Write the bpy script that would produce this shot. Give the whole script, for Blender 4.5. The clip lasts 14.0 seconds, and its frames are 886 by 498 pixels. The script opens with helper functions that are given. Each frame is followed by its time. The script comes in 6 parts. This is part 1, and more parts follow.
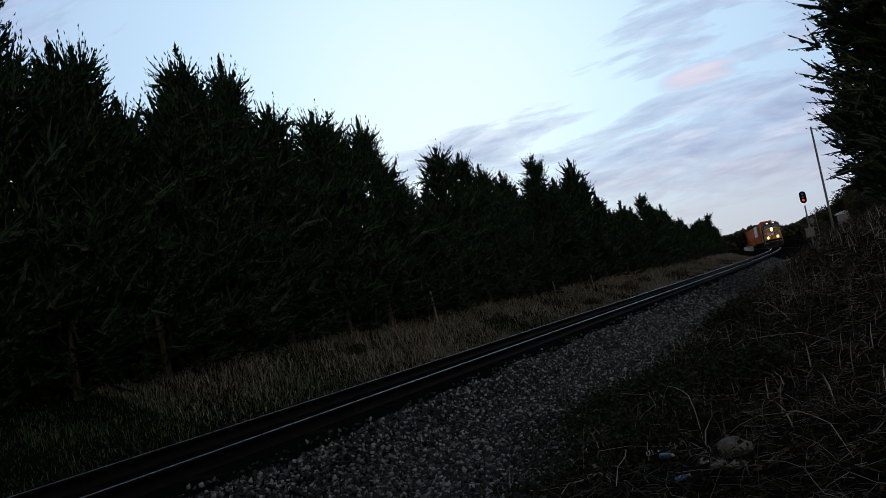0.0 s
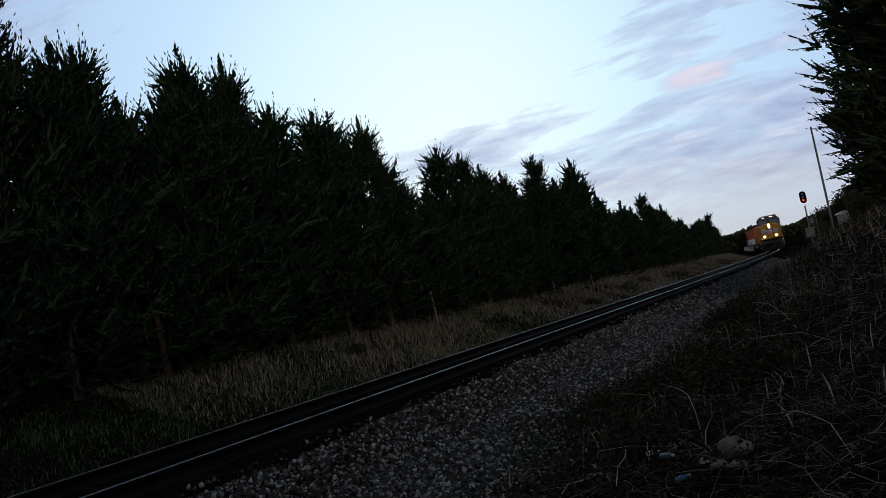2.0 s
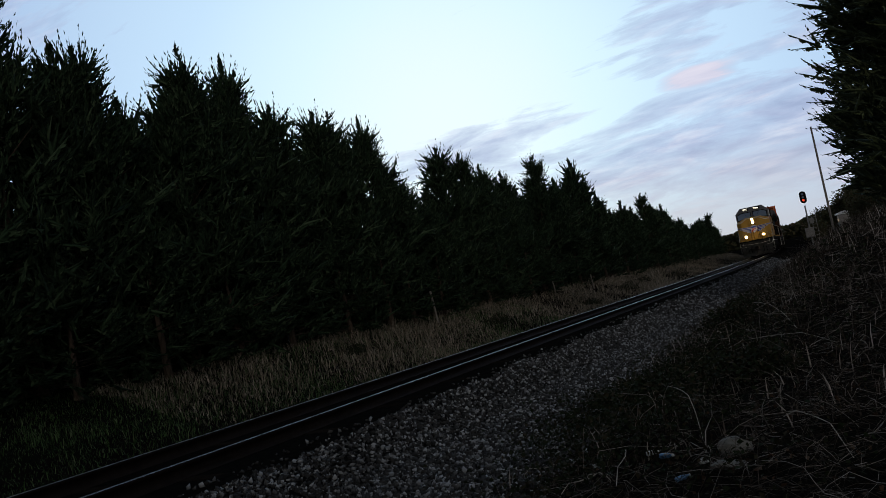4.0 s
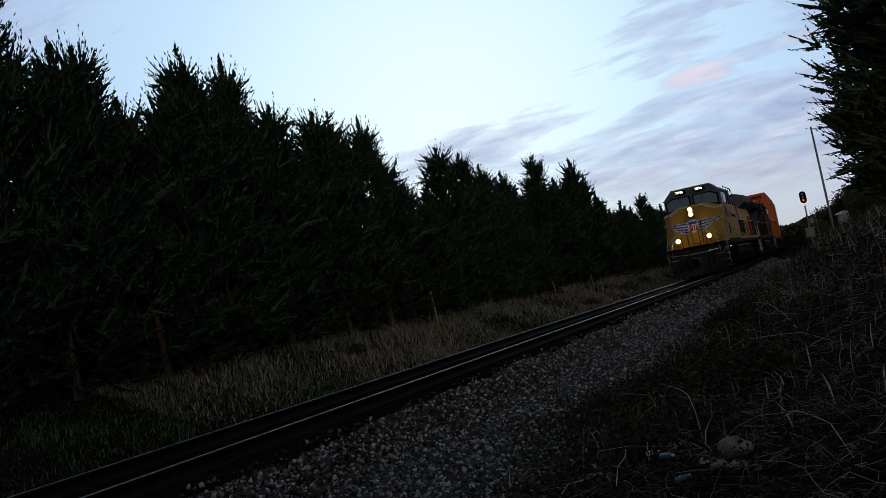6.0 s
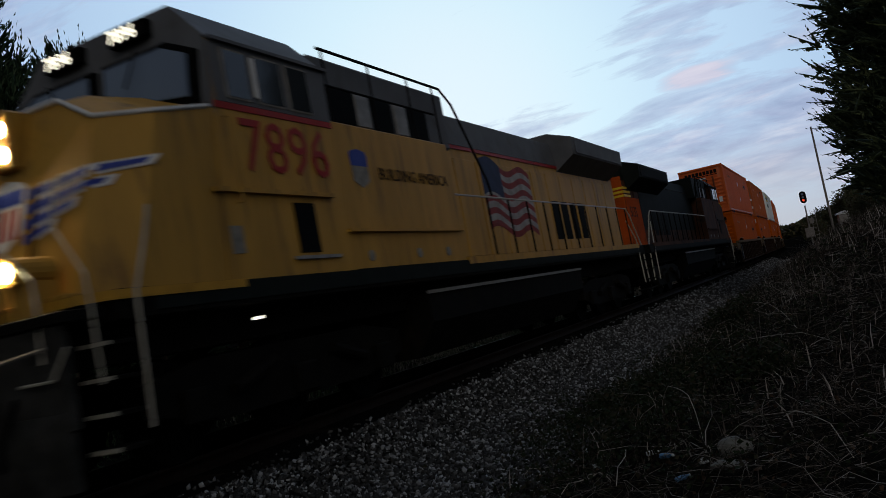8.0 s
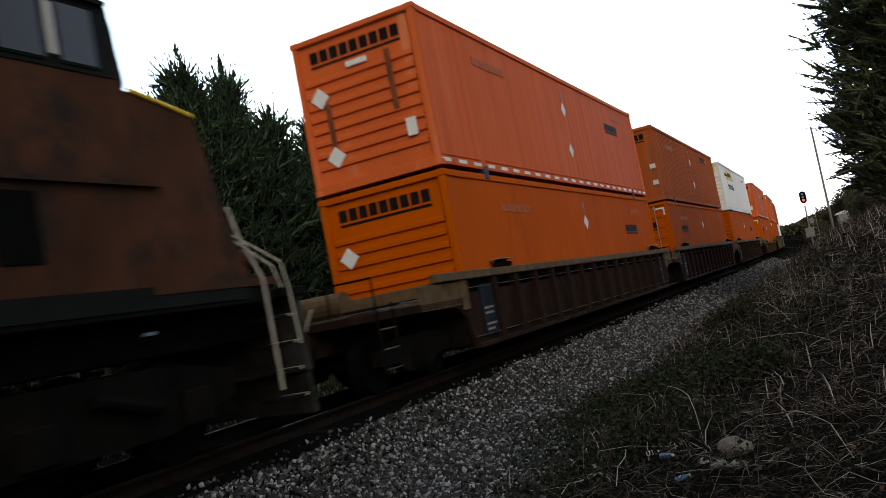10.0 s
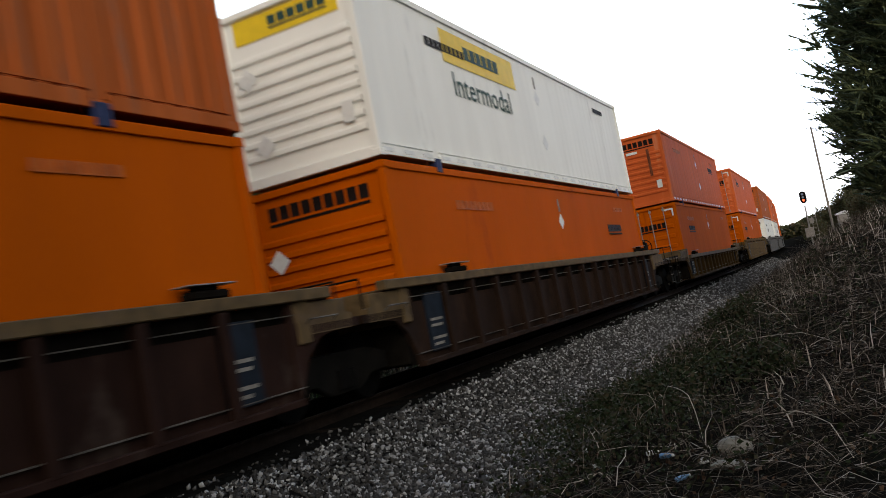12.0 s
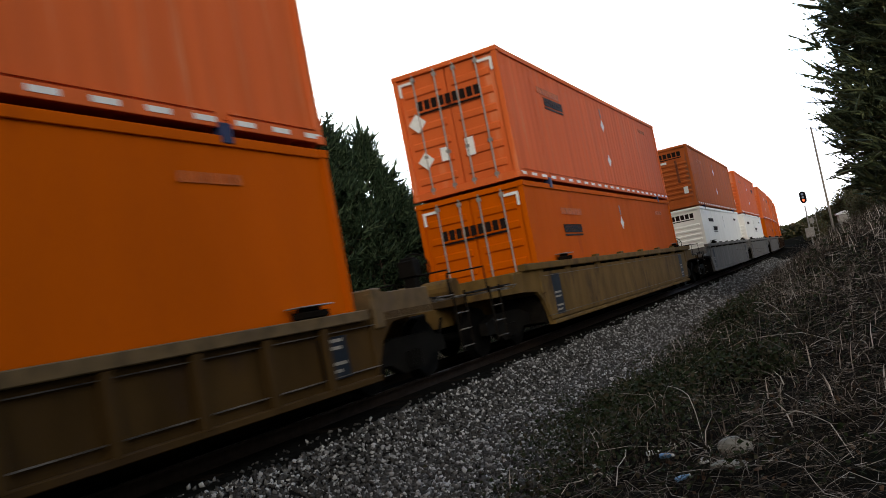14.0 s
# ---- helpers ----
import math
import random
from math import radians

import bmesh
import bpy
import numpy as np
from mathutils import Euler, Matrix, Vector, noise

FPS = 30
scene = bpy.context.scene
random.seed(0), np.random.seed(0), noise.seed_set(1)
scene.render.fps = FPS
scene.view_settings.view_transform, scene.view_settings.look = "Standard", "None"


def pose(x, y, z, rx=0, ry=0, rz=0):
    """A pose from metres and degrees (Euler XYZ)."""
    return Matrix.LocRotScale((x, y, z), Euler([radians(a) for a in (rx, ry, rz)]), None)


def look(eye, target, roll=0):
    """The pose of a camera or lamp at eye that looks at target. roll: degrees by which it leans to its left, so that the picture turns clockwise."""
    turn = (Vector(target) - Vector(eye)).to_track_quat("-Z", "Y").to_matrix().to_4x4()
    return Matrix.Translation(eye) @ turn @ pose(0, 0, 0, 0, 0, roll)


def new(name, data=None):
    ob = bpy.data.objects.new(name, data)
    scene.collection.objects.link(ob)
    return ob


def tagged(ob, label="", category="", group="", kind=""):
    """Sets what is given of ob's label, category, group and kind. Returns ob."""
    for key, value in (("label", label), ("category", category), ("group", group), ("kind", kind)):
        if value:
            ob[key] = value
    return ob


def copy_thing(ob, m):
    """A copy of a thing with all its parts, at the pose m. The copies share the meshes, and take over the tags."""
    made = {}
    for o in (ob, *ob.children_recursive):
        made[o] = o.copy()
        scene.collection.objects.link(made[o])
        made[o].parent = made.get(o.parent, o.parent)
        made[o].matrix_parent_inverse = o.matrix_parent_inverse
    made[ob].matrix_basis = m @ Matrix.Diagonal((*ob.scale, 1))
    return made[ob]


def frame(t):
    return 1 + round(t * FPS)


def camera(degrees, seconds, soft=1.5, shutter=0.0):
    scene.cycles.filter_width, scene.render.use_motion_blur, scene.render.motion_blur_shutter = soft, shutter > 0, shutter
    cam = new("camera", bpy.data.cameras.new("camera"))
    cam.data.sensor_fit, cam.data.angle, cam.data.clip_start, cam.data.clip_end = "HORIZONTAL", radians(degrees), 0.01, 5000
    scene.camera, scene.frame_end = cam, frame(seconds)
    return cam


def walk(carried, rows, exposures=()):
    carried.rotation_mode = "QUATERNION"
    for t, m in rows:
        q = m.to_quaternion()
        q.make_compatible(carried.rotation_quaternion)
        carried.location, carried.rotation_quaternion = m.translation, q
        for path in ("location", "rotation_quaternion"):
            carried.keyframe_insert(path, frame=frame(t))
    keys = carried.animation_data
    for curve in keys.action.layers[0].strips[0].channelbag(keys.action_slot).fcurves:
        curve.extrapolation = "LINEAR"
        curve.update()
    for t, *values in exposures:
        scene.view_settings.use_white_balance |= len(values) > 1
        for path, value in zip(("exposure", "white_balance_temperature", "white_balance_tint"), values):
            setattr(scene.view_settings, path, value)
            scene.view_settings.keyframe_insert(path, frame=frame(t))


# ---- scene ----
# One fixed camera on a low bank beside a single track.
EYE = (0.0, 0.0, 1.051)
YAW, PITCH, ROLL = radians(25.475), radians(3.819), -10.95
AIM = (EYE[0] - math.sin(YAW) * math.cos(PITCH), EYE[1] + math.cos(YAW) * math.cos(PITCH), EYE[2] + math.sin(PITCH))
cam = camera(55.453, 14.0, soft=0.85, shutter=0.17)
walk(cam, [(0.0, look(EYE, AIM, ROLL)), (14.0, look(EYE, AIM, ROLL))],
     exposures=[(0.0, 0.05, 6350, 10), (6.4, 0.05, 6350, 10), (7.4, -0.05, 6400, 10), (7.7, 0.0, 6350, 10), (7.9, -0.08, 6300, 10), (8.2, -0.02, 6350, 10), (9.2, 1.0, 6700, 10), (10.3, 2.0, 7000, 10), (11.0, 2.12, 7000, 10), (14.0, 2.15, 7000, 10)])

# ---- sky and light ----
SUN_AZ, SUN_EL = radians(146), radians(25)        # from +y towards +x, and up


def make_world():
    w = bpy.data.worlds.new("dusk_sky")
    scene.world = w
    w.use_nodes = True
    nt = w.node_tree
    nt.nodes.clear()
    N, L = nt.nodes.new, nt.links.new

    def math_node(op, a, b=None):
        n = N("ShaderNodeMath")
        n.operation = op
        for i, v in enumerate((a, b)):
            if v is None:
                continue
            if isinstance(v, (int, float)):
                n.inputs[i].default_value = v
            else:
                L(v, n.inputs[i])
        return n.outputs[0]

    def ramp(fac, stops):
        n = N("ShaderNodeValToRGB")
        el = n.color_ramp.elements
        while len(el) < len(stops):
            el.new(0.5)
        for e, (p, c) in zip(el, stops):
            e.position, e.color = p, (*c, 1)
        L(fac, n.inputs[0])
        return n.outputs[0]

    def mix(fac, a, b, mode="MIX"):
        n = N("ShaderNodeMix")
        n.data_type, n.blend_type = "RGBA", mode
        for i, v in ((0, fac), (6, a), (7, b)):
            if isinstance(v, (int, float)):
                n.inputs[i].default_value = v
            elif isinstance(v, tuple):
                n.inputs[i].default_value = (*v, 1)
            else:
                L(v, n.inputs[i])
        return n.outputs[2]

    co = N("ShaderNodeTexCoord").outputs["Generated"]
    sep = N("ShaderNodeSeparateXYZ")
    L(co, sep.inputs[0])
    z = math_node("MAXIMUM", sep.outputs[2], 0.0)
    sky = N("ShaderNodeTexSky")
    sky.sky_type, sky.sun_disc = "NISHITA", False
    sky.sun_elevation, sky.sun_rotation = SUN_EL, SUN_AZ
    sky.dust_density, sky.air_density = 1.5, 1.0
    # veil of high thin cloud, brightest over the place where the sun went down
    d = N("ShaderNodeVectorMath")
    d.operation = "DOT_PRODUCT"
    glow = Vector((math.sin(radians(-24)) * math.cos(radians(11)), math.cos(radians(-24)) * math.cos(radians(11)), math.sin(radians(11))))
    L(co, d.inputs[0])
    d.inputs[1].default_value = glow
    half = N("ShaderNodeMapRange")
    half.inputs[1].default_value, half.inputs[2].default_value = -1.0, 1.0
    L(d.outputs["Value"], half.inputs[0])
    veil = ramp(half.outputs[0], [(0.0, (0.056, 0.057, 0.058)), (0.6, (0.066, 0.070, 0.078)), (0.85, (0.19, 0.25, 0.35)), (0.94, (0.41, 0.55, 0.76)), (0.978, (0.57, 0.76, 0.93)), (0.992, (0.72, 0.91, 0.99)), (1.0, (0.84, 0.96, 1.0))])
    # lavender cloud banks low in the north, drawn out along the horizon
    north = math_node("MAXIMUM", sep.outputs[1], 0.08)
    p, q = math_node("DIVIDE", sep.outputs[0], north), math_node("DIVIDE", z, north)
    cv = N("ShaderNodeCombineXYZ")
    L(math_node("MULTIPLY", p, 3.4), cv.inputs[0])
    L(math_node("ADD", math_node("MULTIPLY", q, 17.0), math_node("MULTIPLY", p, -0.25)), cv.inputs[1])
    big, small = N("ShaderNodeTexNoise"), N("ShaderNodeTexNoise")
    for n, sc, dt, ro in ((big, 1.3, 9.0, 0.62), (small, 3.4, 8.0, 0.6)):
        n.inputs["Scale"].default_value, n.inputs["Detail"].default_value, n.inputs["Roughness"].default_value = sc, dt, ro
        n.inputs["Distortion"].default_value = 0.35
        L(cv.outputs[0], n.inputs["Vector"])

    def bank(pc, qc, a, b):
        u, v = math_node("DIVIDE", math_node("SUBTRACT", p, pc), a), math_node("DIVIDE", math_node("SUBTRACT", q, qc), b)
        r = math_node("ADD", math_node("MULTIPLY", u, u), math_node("MULTIPLY", v, v))
        return math_node("MAXIMUM", math_node("SUBTRACT", 1.0, r), -0.6)
    cover = math_node("MAXIMUM", bank(-0.04, 0.118, 0.36, 0.085), bank(0.04, 0.262, 0.27, 0.07))
    cover = math_node("MAXIMUM", cover, bank(-0.40, 0.196, 0.20, 0.034))
    cover = math_node("MAXIMUM", cover, bank(-1.1, 0.72, 0.5, 0.16))
    cover = math_node("ADD", math_node("MULTIPLY", cover, 0.34), math_node("MULTIPLY", math_node("SUBTRACT", big.outputs[0], 0.5), 1.7))
    mask = ramp(cover, [(0.06, (0, 0, 0)), (0.16, (0.45, 0.45, 0.45)), (0.42, (1, 1, 1))])
    cloud = ramp(small.outputs[0], [(0.32, (0.33, 0.39, 0.57)), (0.50, (0.42, 0.48, 0.66)), (0.68, (0.64, 0.66, 0.78))])
    pink = ramp(math_node("ADD", bank(-0.115, 0.203, 0.055, 0.017), math_node("MULTIPLY", math_node("SUBTRACT", small.outputs[0], 0.5), 2.0)), [(0.1, (0, 0, 0)), (0.8, (1, 1, 1))])
    cloud = mix(math_node("MULTIPLY", pink, 0.6), cloud, (0.82, 0.72, 0.78))
    body = mix(math_node("MULTIPLY", math_node("MAXIMUM", mask, pink), math_node("MULTIPLY", north, 0.96)), veil, cloud)
    # warm band low over the horizon where the sun set
    low = ramp(z, [(0.0, (1, 1, 1)), (0.13, (0, 0, 0))])
    west = N("ShaderNodeMapRange")
    west.inputs[1].default_value, west.inputs[2].default_value = 0.75, 0.97
    L(d.outputs["Value"], west.inputs[0])
    body = mix(math_node("MULTIPLY", math_node("MULTIPLY", low, west.outputs[0]), 0.85), body, (0.58, 0.50, 0.47))
    bg1, bg2, add = N("ShaderNodeBackground"), N("ShaderNodeBackground"), N("ShaderNodeAddShader")
    L(sky.outputs[0], bg1.inputs[0])
    bg1.inputs[1].default_value = 0.008
    L(body, bg2.inputs[0])
    bg2.inputs[1].default_value = 0.98
    L(bg1.outputs[0], add.inputs[0]), L(bg2.outputs[0], add.inputs[1])
    out = N("ShaderNodeOutputWorld")
    L(add.outputs[0], out.inputs[0])


make_world()
sun = new("sun", bpy.data.lights.new("sun", "SUN"))
sun.data.energy, sun.data.angle, sun.data.color = 0.37, radians(40), (1.0, 0.93, 0.84)
sun.matrix_world = look((0, 0, 60), (-60 * math.sin(SUN_AZ), -60 * math.cos(SUN_AZ), 60 - 60 * math.tan(SUN_EL)))


# ---- materials ----
def material(name, colour, rough=0.7, metal=0.0, vary=0.25, scale=6.0, bump=0.0, bump_scale=40.0, stain=None, stain_at=0.55, stain_scale=1.6, stretch=(1, 1, 1), island=0.0, rand=0.0, spec=0.2, tints=None):
    m = bpy.data.materials.new(name)
    m.use_nodes = True
    nt = m.node_tree
    N, L = nt.nodes.new, nt.links.new
    b = nt.nodes["Principled BSDF"]
    b.inputs["Roughness"].default_value, b.inputs["Metallic"].default_value = rough, metal
    b.inputs["Specular IOR Level"].default_value = spec
    co = N("ShaderNodeTexCoord")
    mp = N("ShaderNodeMapping")
    mp.inputs["Scale"].default_value = stretch
    L(co.outputs["Object"], mp.inputs[0])
    n1 = N("ShaderNodeTexNoise")
    n1.inputs["Scale"].default_value, n1.inputs["Detail"].default_value = scale, 6
    L(mp.outputs[0], n1.inputs["Vector"])
    lo, hi = 1 - vary, 1 + vary
    r = N("ShaderNodeValToRGB")
    r.color_ramp.elements[0].position, r.color_ramp.elements[1].position = 0.3, 0.7
    r.color_ramp.elements[0].color = (*[c * lo for c in colour], 1)
    r.color_ramp.elements[1].color = (*[min(1, c * hi) for c in colour], 1)
    L(n1.outputs[0], r.inputs[0])
    last = r.outputs[0]
    if tints:
        g = N("ShaderNodeNewGeometry")
        tr = N("ShaderNodeValToRGB")
        el = tr.color_ramp.elements
        while len(el) < len(tints):
            el.new(0.5)
        for i, (e, c) in enumerate(zip(el, tints)):
            e.position, e.color = i / (len(tints) - 1), (*c, 1)
        L(g.outputs["Random Per Island"], tr.inputs[0])
        mx = N("ShaderNodeMix")
        mx.data_type = "RGBA"
        mx.inputs[0].default_value = 0.75
        L(last, mx.inputs[6]), L(tr.outputs[0], mx.inputs[7])
        last = mx.outputs[2]
    if stain:
        n2 = N("ShaderNodeTexNoise")
        n2.inputs["Scale"].default_value, n2.inputs["Detail"].default_value, n2.inputs["Roughness"].default_value = stain_scale, 8, 0.65
        L(mp.outputs[0], n2.inputs["Vector"])
        r2 = N("ShaderNodeValToRGB")
        r2.color_ramp.elements[0].position, r2.color_ramp.elements[1].position = stain_at, stain_at + 0.14
        L(n2.outputs[0], r2.inputs[0])
        mx = N("ShaderNodeMix")
        mx.data_type = "RGBA"
        L(r2.outputs[0], mx.inputs[0]), L(last, mx.inputs[6])
        mx.inputs[7].default_value = (*stain, 1)
        last = mx.outputs[2]
    if island or rand:
        if island:
            src = N("ShaderNodeNewGeometry").outputs["Random Per Island"]
        else:
            src = N("ShaderNodeObjectInfo").outputs["Random"]
        amt = island or rand
        mr = N("ShaderNodeMapRange")
        mr.inputs[3].default_value, mr.inputs[4].default_value = 1 - amt, 1 + amt
        L(src, mr.inputs[0])
        hs = N("ShaderNodeHueSaturation")
        L(mr.outputs[0], hs.inputs["Value"]), L(last, hs.inputs["Color"])
        last = hs.outputs[0]
    L(last, b.inputs["Base Color"])
    if bump:
        n3 = N("ShaderNodeTexNoise")
        n3.inputs["Scale"].default_value, n3.inputs["Detail"].default_value = bump_scale, 4
        L(mp.outputs[0], n3.inputs["Vector"])
        bp = N("ShaderNodeBump")
        bp.inputs["Strength"].default_value, bp.inputs["Distance"].default_value = bump, 0.02
        L(n3.outputs[0], bp.inputs["Height"]), L(bp.outputs[0], b.inputs["Normal"])
    return m


def glow(name, colour, strength):
    m = bpy.data.materials.new(name)
    m.use_nodes = True
    b = m.node_tree.nodes["Principled BSDF"]
    b.inputs["Base Color"].default_value = (*colour, 1)
    b.inputs["Emission Color"].default_value = (*colour, 1)
    b.inputs["Emission Strength"].default_value = strength
    return m


def glass(name, colour, rough=0.05):
    m = bpy.data.materials.new(name)
    m.use_nodes = True
    b = m.node_tree.nodes["Principled BSDF"]
    b.inputs["Base Color"].default_value = (*colour, 1)
    b.inputs["Roughness"].default_value = rough
    b.inputs["Specular IOR Level"].default_value = 0.8
    return m


BALLAST = material("ballast_stone", (0.08, 0.08, 0.078), 0.85, vary=0.3, scale=30, bump=0.3, bump_scale=120, tints=[(0.006, 0.006, 0.006), (0.014, 0.014, 0.015), (0.04, 0.04, 0.042), (0.028, 0.025, 0.022), (0.16, 0.165, 0.172), (0.50, 0.515, 0.53)], spec=0.08)
# bed and soil near black: shade between stones and stems is in the colour
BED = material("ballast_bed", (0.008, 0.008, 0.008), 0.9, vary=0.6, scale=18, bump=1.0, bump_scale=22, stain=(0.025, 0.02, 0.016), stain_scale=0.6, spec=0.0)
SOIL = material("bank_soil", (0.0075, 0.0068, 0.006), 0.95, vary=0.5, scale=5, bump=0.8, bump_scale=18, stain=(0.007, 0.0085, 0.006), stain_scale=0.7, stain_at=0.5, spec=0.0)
RAIL = material("rail_steel", (0.014, 0.010, 0.008), 0.75, 0.2, vary=0.35, scale=9, bump=0.2, stain=(0.008, 0.006, 0.005), spec=0.05)
RAILTOP = material("rail_head_steel", (0.30, 0.30, 0.31), 0.35, 1.0, vary=0.12, scale=14)
# oil-dark bed, made blacker to include the shade under the train
OILBED = material("oily_shaded_ballast_bed", (0.006, 0.006, 0.0055), 0.9, vary=0.5, scale=14, bump=0.8, bump_scale=25, spec=0.0)
TIE = material("tie_wood", (0.014, 0.011, 0.009), 0.9, vary=0.5, scale=4, bump=0.6, bump_scale=30, stretch=(1, 12, 12), rand=0.3, spec=0.0)
CEDAR = material("cedar_foliage", (0.026, 0.046, 0.022), 0.75, vary=0.4, scale=0.9, tints=[(0.005, 0.011, 0.008), (0.011, 0.023, 0.014), (0.028, 0.054, 0.029), (0.075, 0.108, 0.062)], spec=0.08)
PINE = material("spruce_foliage", (0.04, 0.06, 0.028), 0.75, vary=0.4, scale=0.8, tints=[(0.030, 0.044, 0.024), (0.05, 0.07, 0.032), (0.11, 0.13, 0.055)], spec=0.25)
BARK = material("bark", (0.075, 0.055, 0.042), 0.95, vary=0.4, scale=5, bump=0.8, bump_scale=20, stretch=(3, 3, 0.6))
FARLEAF = material("far_wood_foliage", (0.06, 0.065, 0.03), 0.85, vary=0.4, scale=0.3, tints=[(0.030, 0.042, 0.018), (0.050, 0.058, 0.026), (0.085, 0.072, 0.035), (0.075, 0.050, 0.030)], spec=0.2)
GREENGRASS = material("green_grass", (0.035, 0.06, 0.016), 0.7, vary=0.3, scale=0.8, tints=[(0.018, 0.046, 0.014), (0.045, 0.10, 0.030), (0.095, 0.17, 0.065), (0.22, 0.26, 0.15)], spec=0.08)
DRYGRASS = material("dry_grass", (0.15, 0.12, 0.07), 0.8, vary=0.3, scale=0.8, tints=[(0.065, 0.07, 0.048), (0.23, 0.195, 0.16), (0.50, 0.43, 0.37), (0.09, 0.105, 0.06)], spec=0.08)
STRAW = material("dead_stems", (0.05, 0.038, 0.026), 0.85, vary=0.3, scale=3, tints=[(0.005, 0.0045, 0.004), (0.009, 0.008, 0.007), (0.032, 0.027, 0.024), (0.14, 0.118, 0.104), (0.56, 0.51, 0.47)], spec=0.05)
BRAMBLE = material("bramble_leaf", (0.028, 0.042, 0.015), 0.7, vary=0.4, scale=3, tints=[(0.006, 0.011, 0.006), (0.012, 0.020, 0.010), (0.018, 0.019, 0.012), (0.055, 0.038, 0.028)], spec=0.08)
LITTER = material("dead_leaves", (0.06, 0.035, 0.022), 0.85, vary=0.3, scale=4, tints=[(0.012, 0.009, 0.007), (0.035, 0.022, 0.016), (0.075, 0.045, 0.03), (0.15, 0.11, 0.08)], spec=0.05)
STENCIL = material("dark_blue_stencil_panel", (0.010, 0.015, 0.024), 0.6, vary=0.3, scale=5, spec=0.08)
ORANGE = material("orange_paint", (0.48, 0.088, 0.002), 0.7, spec=0.02, vary=0.10, scale=0.7, bump=0.05, bump_scale=8, stain=(0.36, 0.060, 0.006), stain_at=0.58, stain_scale=0.9, stretch=(1, 1, 0.35))
# upper boxes: sky sheen put into a paler orange, plus pale weather streaks
ORANGE_SKYWASHED = material("sky_washed_orange_paint", (0.62, 0.126, 0.034), 0.65, spec=0.04, vary=0.14, scale=0.9, bump=0.05, bump_scale=8, stain=(0.64, 0.22, 0.11), stain_at=0.57, stain_scale=1.7, stretch=(1, 3.2, 0.14))
ORANGE_RUST = material("weathered_brown_orange_paint", (0.42, 0.105, 0.028), 0.7, spec=0.03, vary=0.2, scale=0.9, stain=(0.25, 0.115, 0.07), stain_at=0.55, stain_scale=1.5, stretch=(1, 3.0, 0.2))
WHITE = material("white_container_paint", (0.86, 0.87, 0.84), 0.55, spec=0.25, vary=0.05, scale=0.8, stain=(0.58, 0.59, 0.58), stain_at=0.6, stain_scale=1.2, stretch=(1, 1.6, 0.3))
MARK = material("dark_lettering_bars", (0.014, 0.009, 0.008), 0.6, spec=0.06, vary=0.3, scale=7)
FADEMARK = material("faded_marking_bars", (0.40, 0.09, 0.008), 0.6, vary=0.3, scale=9)
GRIME = material("dark_grime_streak", (0.17, 0.055, 0.030), 0.8, vary=0.5, scale=6, spec=0.02, stretch=(4, 1, 0.4))
DECAL = material("white_decal", (0.72, 0.74, 0.74), 0.45, vary=0.08, scale=9)
SILVER = material("galvanised_steel", (0.28, 0.27, 0.26), 0.5, 0.4, vary=0.2, scale=7)
YELLOWSIGN = material("yellow_panel", (0.78, 0.55, 0.03), 0.5, vary=0.08, scale=5)
INK = material("dark_green_ink", (0.03, 0.07, 0.065), 0.6, vary=0.15, scale=7)
# rubber and grease black, deepened to carry the shade around the wheels
BLACK = material("black_rubber_grease_and_shade", (0.003, 0.003, 0.003), 0.7, vary=0.5, scale=9, spec=0.05)
# black steel; on the gap sheets the black stands for shade
GAP = material("shade_black_gap_steel", (0.008, 0.007, 0.006), 0.8, vary=0.4, scale=6, spec=0.0)
# grimy brown and yellow well paints, darkened to include the shade on the car sides
WELL_GREY = material("grimy_shaded_brown_well", (0.019, 0.011, 0.008), 0.8, spec=0.05, vary=0.4, scale=2.4, bump=0.2, stain=(0.040, 0.022, 0.014), stain_at=0.56, stain_scale=2.2, stretch=(1, 1, 0.5))
WELL_RED = material("red_brown_well", (0.022, 0.011, 0.0085), 0.8, spec=0.05, vary=0.35, scale=2.4, bump=0.2, stain=(0.05, 0.036, 0.030), stain_at=0.55, stain_scale=2.0, stretch=(1, 1, 0.5))
WELL_YELLOW = material("dirty_shaded_yellow_well", (0.047, 0.027, 0.009), 0.8, spec=0.05, vary=0.3, scale=2.0, bump=0.2, stain=(0.035, 0.021, 0.012), stain_at=0.5, stain_scale=1.6, stretch=(1, 1, 0.4))
WELL_PALE = material("pale_grey_well", (0.12, 0.116, 0.112), 0.8, spec=0.08, vary=0.25, scale=2.2, bump=0.2, stain=(0.12, 0.10, 0.09), stain_at=0.55, stain_scale=1.6, stretch=(1, 1, 0.4))
WELL_OCHRE = material("ochre_yellow_well", (0.115, 0.072, 0.024), 0.8, spec=0.05, vary=0.3, scale=2.0, bump=0.2, stain=(0.06, 0.038, 0.018), stain_at=0.52, stain_scale=1.6, stretch=(1, 1, 0.4))
PLOUGH = material("scuffed_grey_steel", (0.034, 0.034, 0.032), 0.8, spec=0.1, vary=0.5, scale=3, bump=0.2, stain=(0.012, 0.011, 0.010), stain_at=0.5)
CHORD = material("ochre_top_chord", (0.095, 0.064, 0.030), 0.75, spec=0.2, vary=0.35, scale=5, stain=(0.09, 0.06, 0.04), stain_at=0.55, stain_scale=3)
ARMOUR = material("armour_yellow_paint", (0.44, 0.245, 0.042), 0.5, spec=0.15, vary=0.14, scale=1.2, stain=(0.20, 0.115, 0.035), stain_at=0.53, stain_scale=1.9, stretch=(1, 2.4, 0.25))
